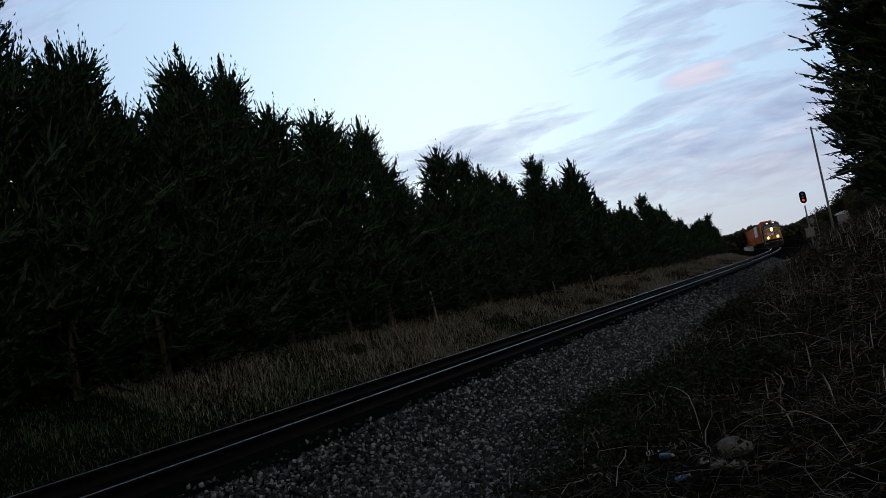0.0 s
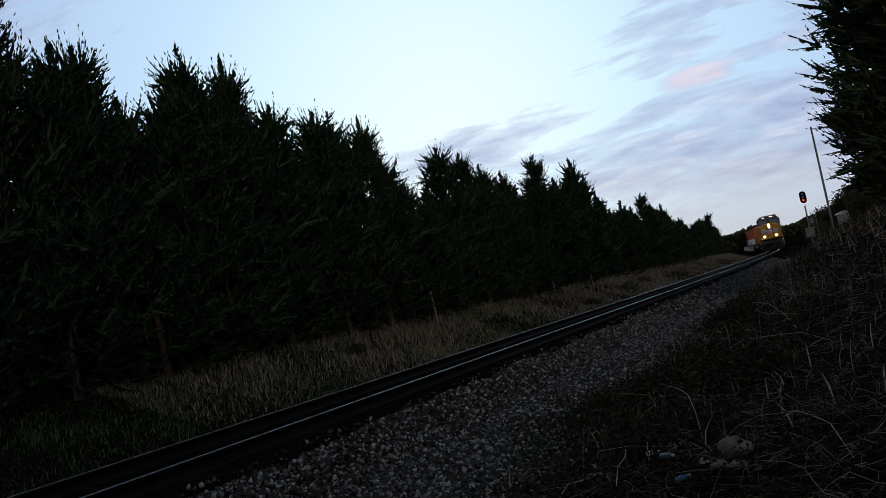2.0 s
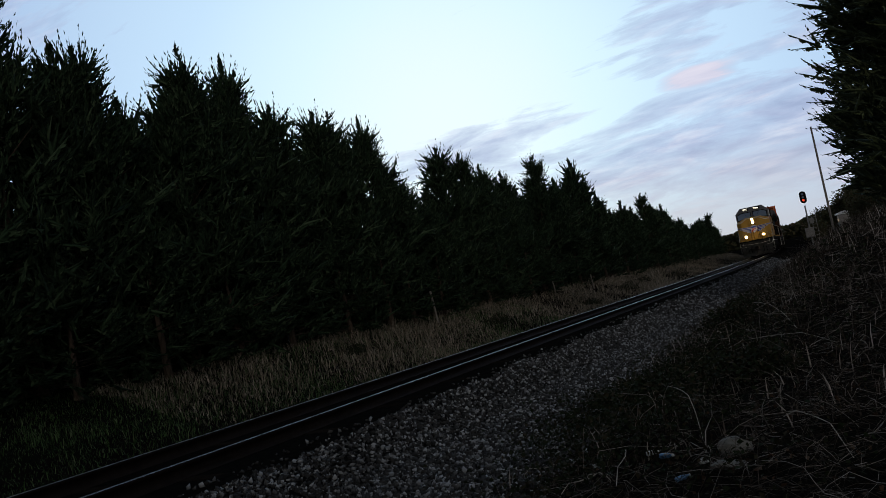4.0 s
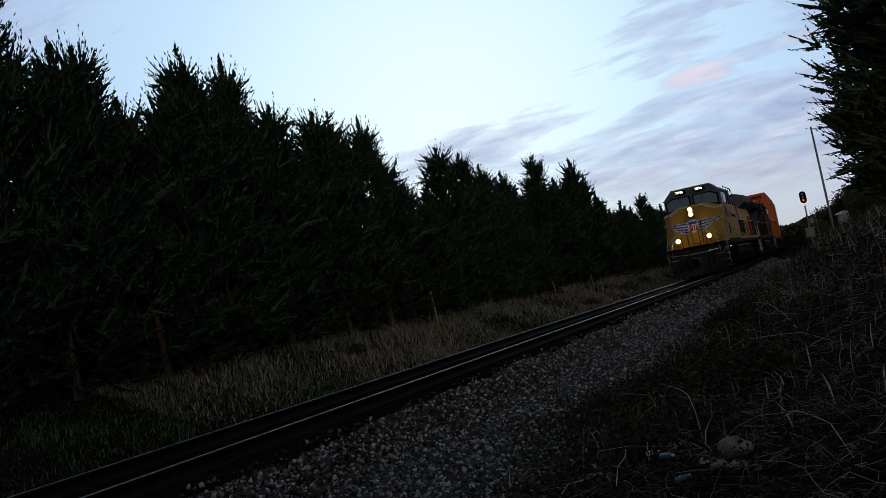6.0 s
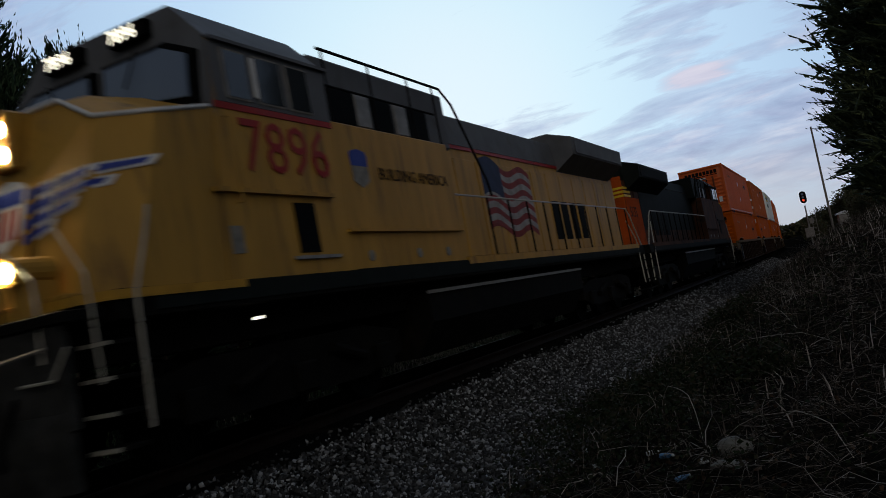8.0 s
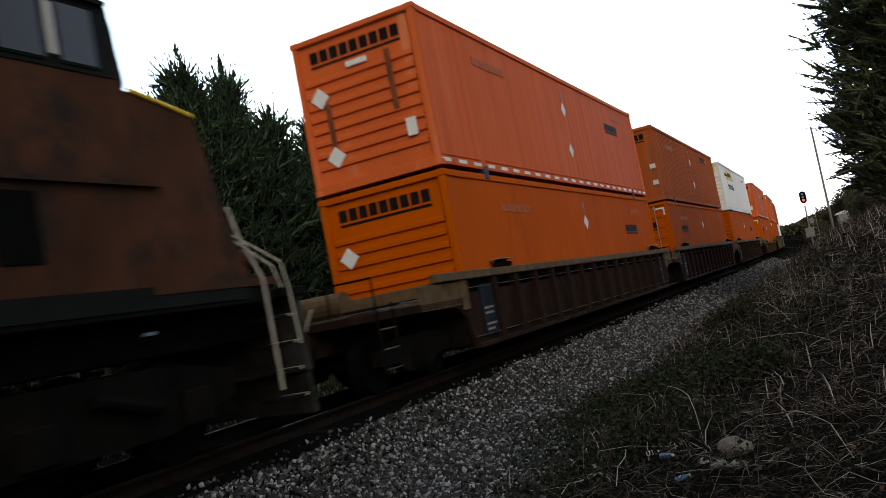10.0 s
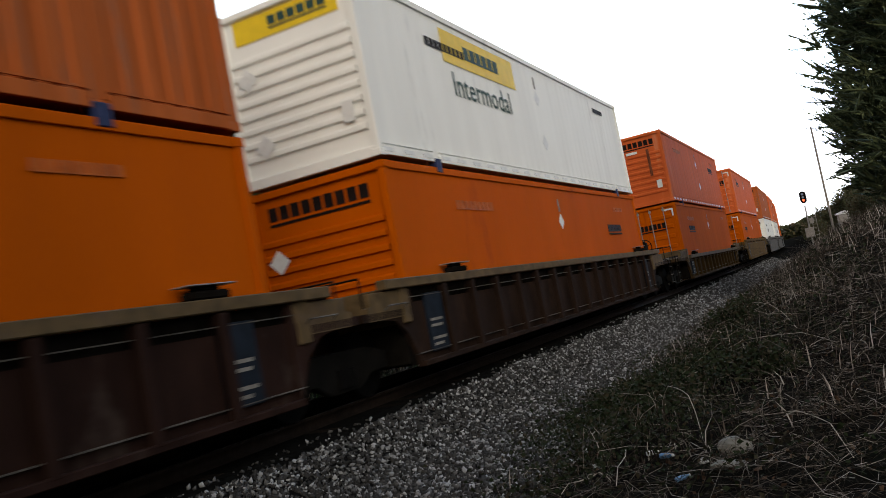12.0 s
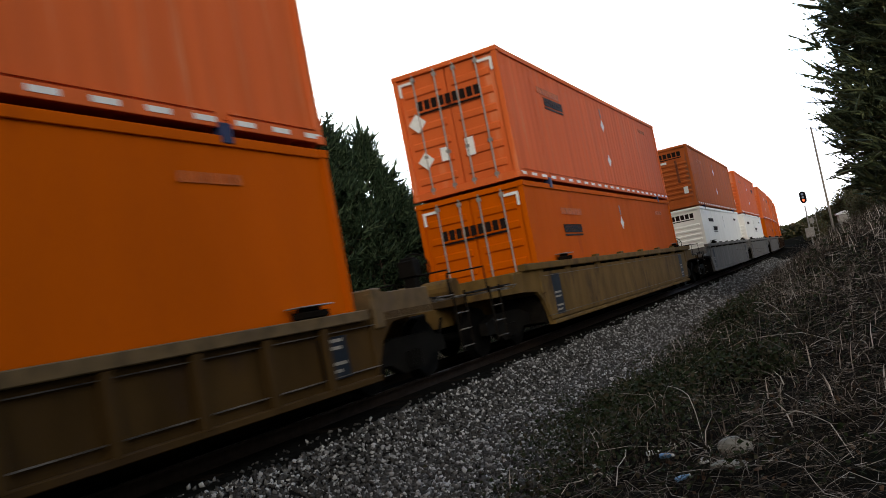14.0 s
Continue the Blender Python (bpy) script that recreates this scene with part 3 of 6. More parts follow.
def build_brush():
    rng = np.random.default_rng(15)

    def bank(n, y0, y1, power):
        x, y = scatter(n, -4.4, 3.2, y0, y1, rng, power)
        u = x - track_x(y)
        edge = 4.1 + 0.55 * lumps(1.3 * x, 1.2 * y) + 0.5 * (y < 9)
        ok = rng.random(n) < sstep(-0.35, 0.5, u - edge)
        ok &= ~((np.abs(x) < 0.7) & (y < 2.4))
        return x[ok], y[ok]
    # matted straw and fallen stems
    x, y = bank(15500, 2.4, 13, 1.25)
    leafy = sstep(-0.9, 0.1, 0.9 - np.hypot((x + 2.1) / 1.1, (y - 9.3) / 3.3))
    keep = rng.random(len(x)) > 0.75 * leafy
    x, y = x[keep], y[keep]
    x2, y2 = bank(7000, 12, 75, 1.5)
    x, y = np.concatenate([x, x2]), np.concatenate([y, y2])
    n = len(x)
    far = np.where(y > 13, 1.5, 1.0)
    V, F = stems(x, y, ground_z(x, y) + rng.uniform(0, 0.06, n), rng.uniform(0.10, 0.36, n) * far, rng.uniform(0.0014, 0.0036, n) * far, rng, (0.0, 0.9), 0.35, 5)
    tagged(part("dead_stems", np_mesh("dead_stems", V, F), STRAW), "matted tan dead stems and straw covering the bank", "dead grass", kind="stuff")
    # upright dry grass and weeds further along the bank
    x, y = bank(20000, 6, 80, 1.25)
    n = len(x)
    h = rng.uniform(0.12, 0.5, n) * (0.6 + 0.6 * sstep(8, 25, y))
    V, F = blades(x, y, ground_z(x, y) - 0.02, h, rng.uniform(0.003, 0.007, n) * np.where(y > 25, 2.2, 1.2), rng.uniform(0.2, 0.9, n), rng)
    tagged(part("bank_weeds", np_mesh("bank_weeds", V, F), STRAW), "brown dry weeds standing on the bank", "weeds", kind="stuff")
    # longer bramble canes
    x, y = bank(700, 3.0, 30, 1.2)
    n = len(x)
    V, F = stems(x, y, ground_z(x, y), rng.uniform(0.4, 1.1, n), rng.uniform(0.0018, 0.0036, n), rng, (0.3, 1.2), 0.75, 8)
    tagged(part("bramble_canes", np_mesh("bramble_canes", V, F), STRAW), "long pale arching bramble canes over the bank", "brambles", kind="stuff")
    # fallen leaves along the edge of the ballast
    x, y = bank(9000, 2.6, 30, 1.3)
    n = len(x)
    V, F = leaves(x, y, ground_z(x, y) + rng.uniform(0.015, 0.07, n), rng.uniform(0.02, 0.05, n), rng)
    tagged(part("leaf_litter", np_mesh("leaf_litter", V, F), LITTER), "dry red-brown fallen leaves on the bank", "dead leaves", kind="stuff")
    # low leafy cover in clumps
    cx, cy = bank(330, 2.8, 45, 1.3)
    # thickest where the bank meets the ballast
    cx = np.concatenate([cx, -2.1 + rng.normal(0, 0.55, 190)])
    cy = np.concatenate([cy, 9.0 + rng.normal(0, 1.6, 190)])
    k = 70
    x = (cx[:, None] + rng.normal(0, 0.30, (len(cx), k))).ravel()
    y = (cy[:, None] + rng.normal(0, 0.36, (len(cx), k))).ravel()
    hh = np.repeat(rng.uniform(0.04, 0.26, len(cx)), k)
    n = len(x)
    V, F = leaves(x, y, ground_z(x, y) + 0.02 + hh * rng.random(n), rng.uniform(0.02, 0.055, n) * np.where(y > 15, 1.7, 1), rng)
    tagged(part("bramble_leaves", np_mesh("bramble_leaves", V, F), BRAMBLE), "low dark green bramble leaves among the dead stems", "brambles", kind="stuff")


build_brush()


# ---- trees ----
def spikes(P, D, length, width, rng):
    """Slim three-sided points from P along D."""
    n = len(P)
    D = D / np.linalg.norm(D, axis=1, keepdims=True)
    s = np.cross(D, rng.normal(size=(n, 3)))
    s /= np.linalg.norm(s, axis=1, keepdims=True)
    t = np.cross(D, s)
    w, ln = width[:, None], length[:, None]
    V = np.stack([P + s * w, P - s * w * 0.5 + t * w * 0.85, P - s * w * 0.5 - t * w * 0.85, P + D * ln], 1)
    F = np.array([(0, 1, 3), (1, 2, 3), (2, 0, 3)])[None] + 4 * np.arange(n)[:, None, None]
    return V.reshape(-1, 3), F.reshape(-1, 3)


def sprays(P, D, length, width, rng):
    """Flat scale-leaved sprays: folded diamonds from P along D, two triangles each."""
    n = len(P)
    D = D / np.linalg.norm(D, axis=1, keepdims=True)
    s = np.cross(D, rng.normal(size=(n, 3)))
    s /= np.linalg.norm(s, axis=1, keepdims=True)
    t = np.cross(D, s)
    w, ln = width[:, None], length[:, None]
    m = P + D * ln * 0.45
    V = np.stack([P, m + s * w + t * w * 0.5, P + D * ln, m - s * w + t * w * 0.5], 1)
    F = np.array([(0, 1, 2), (0, 2, 3)])[None] + 4 * np.arange(n)[:, None, None]
    return V.reshape(-1, 3), F.reshape(-1, 3)


def branchlets(P, D, length, count, size, rng, curl, lift=0.15):
    """Feathered side twigs: sprays set along short upward-curling lines."""
    n = len(P)
    D = D / np.linalg.norm(D, axis=1, keepdims=True)
    f = (np.arange(count)[None] + rng.random((n, count))) / count
    up = np.array([0, 0, 1.0])
    Q = P[:, None] + D[:, None] * (length[:, None] * f)[..., None] + up * (curl * length[:, None] * f * f)[..., None]
    E = D[:, None] * 1.0 + up * (lift + 2 * curl * f)[..., None] + rng.normal(0, 0.42, (n, count, 3)) * (1.15 - 0.8 * f[..., None])
    Q, E, f = Q.reshape(-1, 3), E.reshape(-1, 3), f.ravel()
    m = len(Q)
    ls = rng.uniform(*size, m) * (1.25 - 0.65 * f)
    Q = Q - E / np.linalg.norm(E, axis=1, keepdims=True) * (0.45 * ls)[:, None]
    Va, Fa = sprays(Q, E, ls, rng.uniform(0.17, 0.26, m) * size[1] * (1.25 - 0.95 * f), rng)
    # the tapered green shoot that carries them
    Vb, Fb = spikes(P, D + up * curl * 0.9, length * 1.0, 0.72 * np.minimum(0.03 + 0.04 * length, 0.07) * (size[1] / 0.26), rng)
    return np.concatenate([Va, Vb]), np.concatenate([Fa, Fb + len(Va)])


def conifer_meshes(height, radius, limbs, twigs, count, seed, droop=0.0, base=0.02, size=(0.10, 0.2), spires=8, taper=0.78, curl=0.28, crown=0.88, inner=0.35, ragged=1.0):
    """Trunk with limbs, a crown of feathered twigs along the limbs, and ragged spires above it."""
    rng = np.random.default_rng(seed)
    bm = bmesh.new()
    cyl(bm, (0, 0, -0.3), (0, 0, height * 0.55), 0.03 * radius + 0.09, 0.06, 8)
    cyl(bm, (0, 0, height * 0.55), (0, 0, height * 0.97), 0.06, 0.01, 6)
    t = rng.random(limbs)
    z0 = height * (base + (crown - base) * t)
    prof = radius * np.clip((1 - t) ** taper, 0.12, 1) * (0.80 + 0.20 * np.minimum(1, t / 0.12))
    az = rng.random(limbs) * 2 * np.pi
    bulge = 1 + ragged * (0.20 * np.sin(3 * az + seed) * np.cos(9 * t + seed) + 0.14 * np.sin(5 * az + 14 * t))
    ln = prof * bulge * rng.uniform(1 - 0.32 * ragged, 1 + 0.15 * ragged, limbs)
    el = (0.02 + 0.62 * t) * (1 - droop) - 0.22 * droop + rng.normal(0, 0.14, limbs)
    d = np.stack([np.cos(az) * np.cos(el), np.sin(az) * np.cos(el), np.sin(el)], -1)
    o = np.stack([np.zeros(limbs), np.zeros(limbs), z0], -1)
    for i in range(0, limbs, max(1, limbs // 24)):
        cyl(bm, o[i], o[i] + d[i] * ln[i] * 0.85, 0.026, 0.006, 4)
    f = 1 - (1 - inner) * rng.random((limbs, twigs)) ** 1.5
    rise = np.zeros((limbs, twigs, 3))
    rise[..., 2] = (0.22 - 0.40 * droop) * f ** 2 * ln[:, None]
    P = (o[:, None] + d[:, None] * (ln[:, None] * f)[..., None] + rise).reshape(-1, 3)
    D = (d[:, None] * 0.8 + rng.normal(0, 0.5, (limbs, twigs, 3)) + np.array([0, 0, 0.12 * (1 - 2 * droop)])).reshape(-1, 3)
    tl = rng.uniform(0.40, 1.0, len(P)) * (0.72 + 0.1 * radius)
    V1, F1 = branchlets(P, D, tl, count, size, rng, curl * (1 - 1.3 * droop))
    # spires: bare-topped leaders with short upswept twigs
    per = 38
    k = np.repeat(np.arange(spires), per)
    lr = radius * 0.60 * np.sqrt(rng.random(spires))
    la = rng.random(spires) * 2 * np.pi
    lr[0] = 0
    lx, ly = lr * np.cos(la), lr * np.sin(la)
    tall = rng.uniform(1.0, 2.0, spires)
    top = height * (base + (crown - base) * (1 - (lr / radius) ** (1 / taper))) + tall * rng.uniform(0.15, 0.6, spires)
    top[0] = height
    tall[0] = max(1.6, height * (1.15 - crown))
    lean = rng.normal(0, 0.12, (spires, 2))
    zz = rng.random(len(k)) ** 0.9
    ang = rng.random(len(k)) * 2 * np.pi
    Pl = np.stack([lx[k] - lean[k, 0] * zz * tall[k], ly[k] - lean[k, 1] * zz * tall[k], top[k] - tall[k] * zz], -1)
    Dl = np.stack([np.cos(ang), np.sin(ang), np.full(len(k), 0.85)], -1)
    V2, F2 = branchlets(Pl, Dl, 0.08 + 0.52 * zz * rng.uniform(0.4, 1.2, len(k)), max(6, count // 2), (size[0] * 0.8, size[1] * 0.8), rng, 0.38)
    Pa = np.stack([lx[k], ly[k], top[k] - tall[k] * zz], -1) - np.stack([lean[k, 0] * zz * tall[k], lean[k, 1] * zz * tall[k], 0 * zz], -1)
    V3, F3 = sprays(Pa, rng.normal(0, 0.3, (len(k), 3)) + np.array([0, 0, 1.0]), np.full(len(k), size[1]), np.full(len(k), size[1] * 0.22), rng)
    for i in range(spires):
        cyl(bm, (lx[i] - lean[i, 0] * tall[i], ly[i] - lean[i, 1] * tall[i], top[i] - tall[i]), (lx[i], ly[i], top[i] + 0.05), 0.016, 0.005, 4)
    # the green leader of each spire
    foot = np.stack([lx - lean[:, 0] * tall, ly - lean[:, 1] * tall, top - tall], -1)
    tip = np.stack([lx, ly, top + 0.12], -1)
    V4, F4 = spikes(foot, tip - foot, np.linalg.norm(tip - foot, axis=1), np.full(spires, 0.12), rng)
    # stout upswept side shoots that step each spire outwards from its tip
    j = np.repeat(np.arange(spires), 16)
    zs = rng.random(len(j)) ** 0.8
    an = rng.random(len(j)) * 2 * np.pi
    Ps = np.stack([lx[j] - lean[j, 0] * zs * tall[j], ly[j] - lean[j, 1] * zs * tall[j], top[j] - tall[j] * zs], -1)
    Ds = np.stack([np.cos(an), np.sin(an), rng.uniform(0.5, 1.3, len(j))], -1)
    ls = 0.18 + 0.62 * zs * rng.uniform(0.6, 1.2, len(j))
    V5, F5 = spikes(Ps, Ds, ls, 0.02 + 0.036 * ls, rng)
    sets = [(V1, F1), (V2, F2), (V3, F3), (V4, F4), (V5, F5)]
    starts = np.cumsum([0] + [len(v) for v, _ in sets])
    V = np.concatenate([v for v, _ in sets])
    F = np.concatenate([f_ + k0 for (_, f_), k0 in zip(sets, starts)])
    return bm, np_mesh("crown", V, F)


def conifer(label, mats, *args, **kw):
    bm, crown = conifer_meshes(*args, **kw)
    ob = thing("cedar_tree", label, "tree", "row of cedars")
    part("trunk", bm, BARK, ob)
    part("crown", crown, mats, ob)
    return ob


def set_pose(ob, m):
    ob.matrix_basis = m
    return ob


def build_cedars():
    rng = random.Random(21)
    lab = "dense dark green cedar tree with ragged pointed top"
    big = [conifer(lab, CEDAR, 8.0, r, 210, 6, 8, 40 + i, size=(0.13, 0.26), spires=11) for i, r in enumerate((2.8, 2.5, 3.0, 2.65, 2.4))]
    small = [conifer(lab, CEDAR, 8.0, r, 85, 5, 5, 60 + i, size=(0.24, 0.42), spires=9) for i, r in enumerate((2.7, 3.0, 2.5))]
    young = [conifer(lab, CEDAR, 8.0, r, 70, 6, 8, 80 + i, size=(0.22, 0.40), spires=6) for i, r in enumerate((2.7, 2.4))]
    used = set()

    def plant(y, x, h, wide=1.0, fine=True):
        src = rng.choice(young if h < 4 and -14.9 < x - float(track_x(y)) + TRACK_X < -13 else big if y < 48 and fine else small)
        z = float(ground_z(x, y))
        m = pose(x, y, z - 0.1, rng.uniform(-3, 3), rng.uniform(-3, 3), rng.uniform(0, 360))
        k = (h + 0.1) / 8.0
        if src in used:
            ob = copy_thing(src, m)
        else:
            used.add(src)
            ob = set_pose(src, m)
        ob.scale = (wide * (0.55 + 0.45 * k), wide * (0.55 + 0.45 * k), k)
    # front row: place along the line and height of the top over the rails
    profile = [(3.5, 9.9), (6.5, 10.2), (9.3, 10.0), (11.9, 9.9), (13.1, 8.9), (14.2, 9.1), (15.4, 7.9), (16.4, 8.2), (17.3, 9.4), (19.5, 9.5), (21.4, 8.7), (23.1, 8.6), (25.0, 8.7), (26.8, 8.4), (29.1, 7.1), (30.4, 6.3), (33.5, 8.1), (35.6, 7.9), (38.5, 7.7), (41.0, 7.4), (45.5, 8.5), (48.4, 7.3), (54.9, 9.1), (59.3, 7.1), (65.9, 6.6), (70.5, 6.3), (77.1, 7.7), (86.9, 7.1), (92.0, 5.4), (99.2, 5.9), (110.0, 5.6), (125.6, 7.0)]
    for y, top in profile:
        x = -15.4 + float(track_x(y)) - TRACK_X + rng.uniform(-0.25, 0.25)
        plant(y, x, top - (0.25 if y < 26 else 0.05) - float(ground_z(x, y)), 0.9)
        y2 = y + 1.25
        if 28 < y < 31:
            continue
        x = -17.0 + float(track_x(y2)) - TRACK_X + rng.uniform(-0.35, 0.35)
        plant(y2, x, top - 1.5 + rng.uniform(-0.5, 0.3) - float(ground_z(x, y2)), 1.0, False)
    # second row behind, lower, closes the gaps
    y = 4.0
    while y < 112:
        x = -18.6 + float(track_x(y)) - TRACK_X + rng.uniform(-0.6, 0.6)
        plant(y, x, (6.8 if y < 60 else 4.8) + rng.uniform(-0.6, 0.5) - 0.9, 1.15, False)
        y += rng.uniform(3.6, 4.8) * (1 if y < 50 else 1.4)
    # lower trees between the far ones of the front row
    y = 46.0
    tops = np.array(profile)
    while y < 132:
        x = -15.9 + float(track_x(y)) - TRACK_X + rng.uniform(-0.5, 0.5)
        top = float(np.interp(y, tops[:, 0], tops[:, 1])) - rng.uniform(0.5, 1.3)
        plant(y, x, top - float(ground_z(x, y)), 1.05, False)
        y += rng.uniform(2.4, 3.6)
    # unseen cedars added behind the camera to shade the near train and bank
    for y, x, h in ((-5.0, 3.0, 10.5), (-8.8, 1.4, 10.0), (-9.6, -2.6, 10.5)):
        plant(y, x, h, 1.15, False)
    for y, x, h in ((31.5, 5.4, 11.0), (37.0, 4.6, 8.5), (42.0, 3.9, 6.0), (29.0, 3.2, 3.6)):
        plant(y, x, h, 1.1, False)
    # ragged young growth at the foot of the row
    y = 2.0
    while y < 100:
        x = -14.0 + float(track_x(y)) - TRACK_X + rng.uniform(-0.35, 0.3)
        plant(y, x, rng.uniform(2.4, 3.8), 0.85, False)
        y += rng.uniform(1.8, 2.7) * (1 if y < 40 else 2.6)


build_cedars()


def build_bank_tree():
    bm, crown = conifer_meshes(15.0, 3.5, 2300, 9, 7, 77, droop=0.12, base=0.0, size=(0.14, 0.26), spires=8, taper=0.36, inner=0.35, curl=0.3, ragged=0.55)
    ob = thing("spruce_tree", "tall dark evergreen with drooping feathery boughs on the bank", "tree")
    part("trunk", bm, BARK, ob)
    part("crown", crown, PINE, ob)
    x, y = 3.75, 26.0
    set_pose(ob, pose(x, y, float(ground_z(x, y)) - 0.2))
    # bare twigs that stick out of the boughs
    rng = np.random.default_rng(5)
    n = 40
    z = rng.uniform(3.0, 6.5, n)
    px, py = 3.75 - rng.uniform(2.0, 2.9, n), 26 + rng.normal(0, 1.0, n)
    V, F = [], []
    a = np.stack([px, py, z], -1)
    d = np.stack([-rng.uniform(0.5, 1, n), rng.normal(0, 0.3, n), rng.uniform(0.0, 0.8, n)], -1)
    V, F = spikes(a, d, rng.uniform(0.3, 0.6, n), np.full(n, 0.006), rng)
    V = V - np.array([x, y, float(ground_z(x, y)) - 0.2])
    tagged(part("bare_wood", np_mesh("bare_wood", V, F), BARK, ob, "bare brown twigs"), kind="stuff")


build_bank_tree()


def broadleaf_meshes(height, radius, seed, n=1500, size=0.32):
    rng = np.random.default_rng(seed)
    bm = bmesh.new()
    cyl(bm, (0, 0, -0.3), (0, 0, height * 0.5), 0.16, 0.09, 7)
    for i in range(9):
        a = rng.random() * 6.28
        cyl(bm, (0, 0, height * rng.uniform(0.2, 0.5)), (radius * 0.6 * math.cos(a), radius * 0.6 * math.sin(a), height * rng.uniform(0.5, 0.85)), 0.06, 0.015, 5)
    c = rng.normal(size=(26, 3))
    c /= np.linalg.norm(c, axis=1, keepdims=True)
    c *= rng.uniform(0.35, 0.9, (26, 1)) * np.array([radius, radius, height * 0.42])
    c[:, 2] += height * 0.55
    k = rng.integers(0, 26, n)
    p = c[k] + rng.normal(0, radius * 0.2, (n, 3))
    V, F = leaves(p[:, 0], p[:, 1], p[:, 2], rng.uniform(0.5, 1.2, n) * size, rng)
    return bm, np_mesh("crown", V, F)


def build_far_trees():
    rng = random.Random(6)
    lab = "dull green and brown tree in the thin wood beside the line"
    src = []
    for i in range(4):
        bm, crown = broadleaf_meshes(6.0, 2.6, 90 + i, 1700, 0.42)
        ob = thing("broadleaf_tree", lab, "tree", "trees past the signal")
        part("trunk", bm, BARK, ob)
        part("crown", crown, FARLEAF, ob)
        src.append(ob)
    used = set()

    def plant(x, y, h):
        s = rng.choice(src)
        m = pose(x, y, float(ground_z(x, y)) - 0.1, 0, 0, rng.uniform(0, 360))
        ob = copy_thing(s, m) if s in used else set_pose(s, m)
        used.add(s)
        k = h / 6.0
        ob.scale = (k * 1.05, k * 1.05, k)
    # right of the line, past the signal, taller away from the track
    for i in range(30):
        y = rng.uniform(92, 150)
        off = 4.6 + (i / 30) * 15 + rng.uniform(-0.6, 0.6)
        x = float(track_x(y)) + off + 0.012 * (y - 92)
        plant(x, y, 2.3 + 0.42 * (off - 4.6) + rng.uniform(-0.3, 0.7))
    # shrubs on the bank between the spruce and the signal
    for x, y, h in ((0.9, 48, 1.7), (2.3, 44, 2.4), (3.8, 42, 3.4), (1.6, 57, 2.4), (3.0, 60, 3.6), (0.7, 66, 1.8), (2.4, 72, 3.5), (4.3, 66, 4.2), (1.1, 84, 2.8)):
        plant(x, y, h)


build_far_trees()


def build_far_wood():
    """Low wooded rise beyond the curve, too far to count its trees."""
    rng = np.random.default_rng(31)
    n = 15000
    t = rng.random(n)
    x = -75 + 100 * t
    y = 330 + 30 * rng.random(n) - 40 * t
    top = 5.0 + 1.6 * np.sin(9 * t) * np.sin(23 * t + 1) + 3 * t
    z = 0.5 + top * rng.random(n) ** 0.8
    V, F = leaves(x, y, z, rng.uniform(1.0, 2.2, n), rng)
    tagged(part("far_wood", np_mesh("far_wood", V, F), FARLEAF), "low brown and green woods beyond the curve", "woods", kind="stuff")


build_far_wood()


# ---- line-side things ----
def build_signal():
    x, y = -2.85, 76.0
    z = float(ground_z(x, y))
    ob = thing("railway_signal", "tall line-side signal with round dark backplate and a red light", "signal")
    ob.matrix_basis = pose(x, y, z)
    bm = boxes((-0.3, 0.3, -0.3, 0.3, -0.3, 0.15), bevel=0.02)
    part("footing", bm, ROCK, ob)
    part("mast", cyl(bmesh.new(), (0, 0, 0.1), (0, 0, 3.75), 0.075, 0.06, 12), MAST, ob)
    h = 4.25 - z
    bm = bmesh.new()
    outline = [(0.26 * math.cos(a), h + 0.24 * (1 if math.sin(a) > 0 else -1) + 0.26 * math.sin(a)) for a in [i * math.pi / 12 for i in range(24)]]
    prism(bm, outline, "y", -0.03, 0.02)
    plate = part("backplate", bm, BLACK, ob)
    for dz, lit in ((0.25, False), (0.0, False), (-0.25, True)):
        bm = bmesh.new()
        cyl(bm, (0, -0.05, h + dz), (0, -0.30, h + dz + 0.02), 0.115, 0.125, 14)
        hood = part("lamp_hood", bm, BLACK, plate)
        cyl_bm = cyl(bmesh.new(), (0, -0.31, h + dz), (0, -0.325, h + dz), 0.10, 0.095, 14)
        part("lens", cyl_bm, SIGNALRED if lit else PANE, plate, "glowing red lens" if lit else "")
    part("bracket", boxes((-0.06, 0.06, 0.02, 0.2, h - 0.5, h + 0.4), bevel=0.01), MAST, ob)
    part("relay_case", boxes((-0.38, 0.3, -0.25, 0.25, 1.1, 1.9), bevel=0.03), SILVER, ob, "grey relay case on the mast")
    part("junction_box", boxes((0.1, 0.42, -0.2, 0.1, 2.2, 2.65), bevel=0.02), SILVER, ob)
    bm = bmesh.new()
    for sx in (0.28, 0.62):
        tube(bm, [(sx, 0.12, 0.0), (sx, 0.12, 3.3)], 0.02)
    for i in range(10):
        tube(bm, [(0.28, 0.12, 0.3 + i * 0.3), (0.62, 0.12, 0.3 + i * 0.3)], 0.014)
    part("ladder", bm, SILVER, ob)


build_signal()


def build_utility_pole():
    x, y = -1.12, 76.5
    z = float(ground_z(x, y))
    ob = thing("utility_pole", "tall slender weathered grey pole beside the signal", "pole")
    ob.matrix_basis = pose(x, y, z)
    part("shaft", cyl(bmesh.new(), (0, 0, -0.3), (0, 0, 9.2), 0.10, 0.07, 12), POLE, ob)


build_utility_pole()


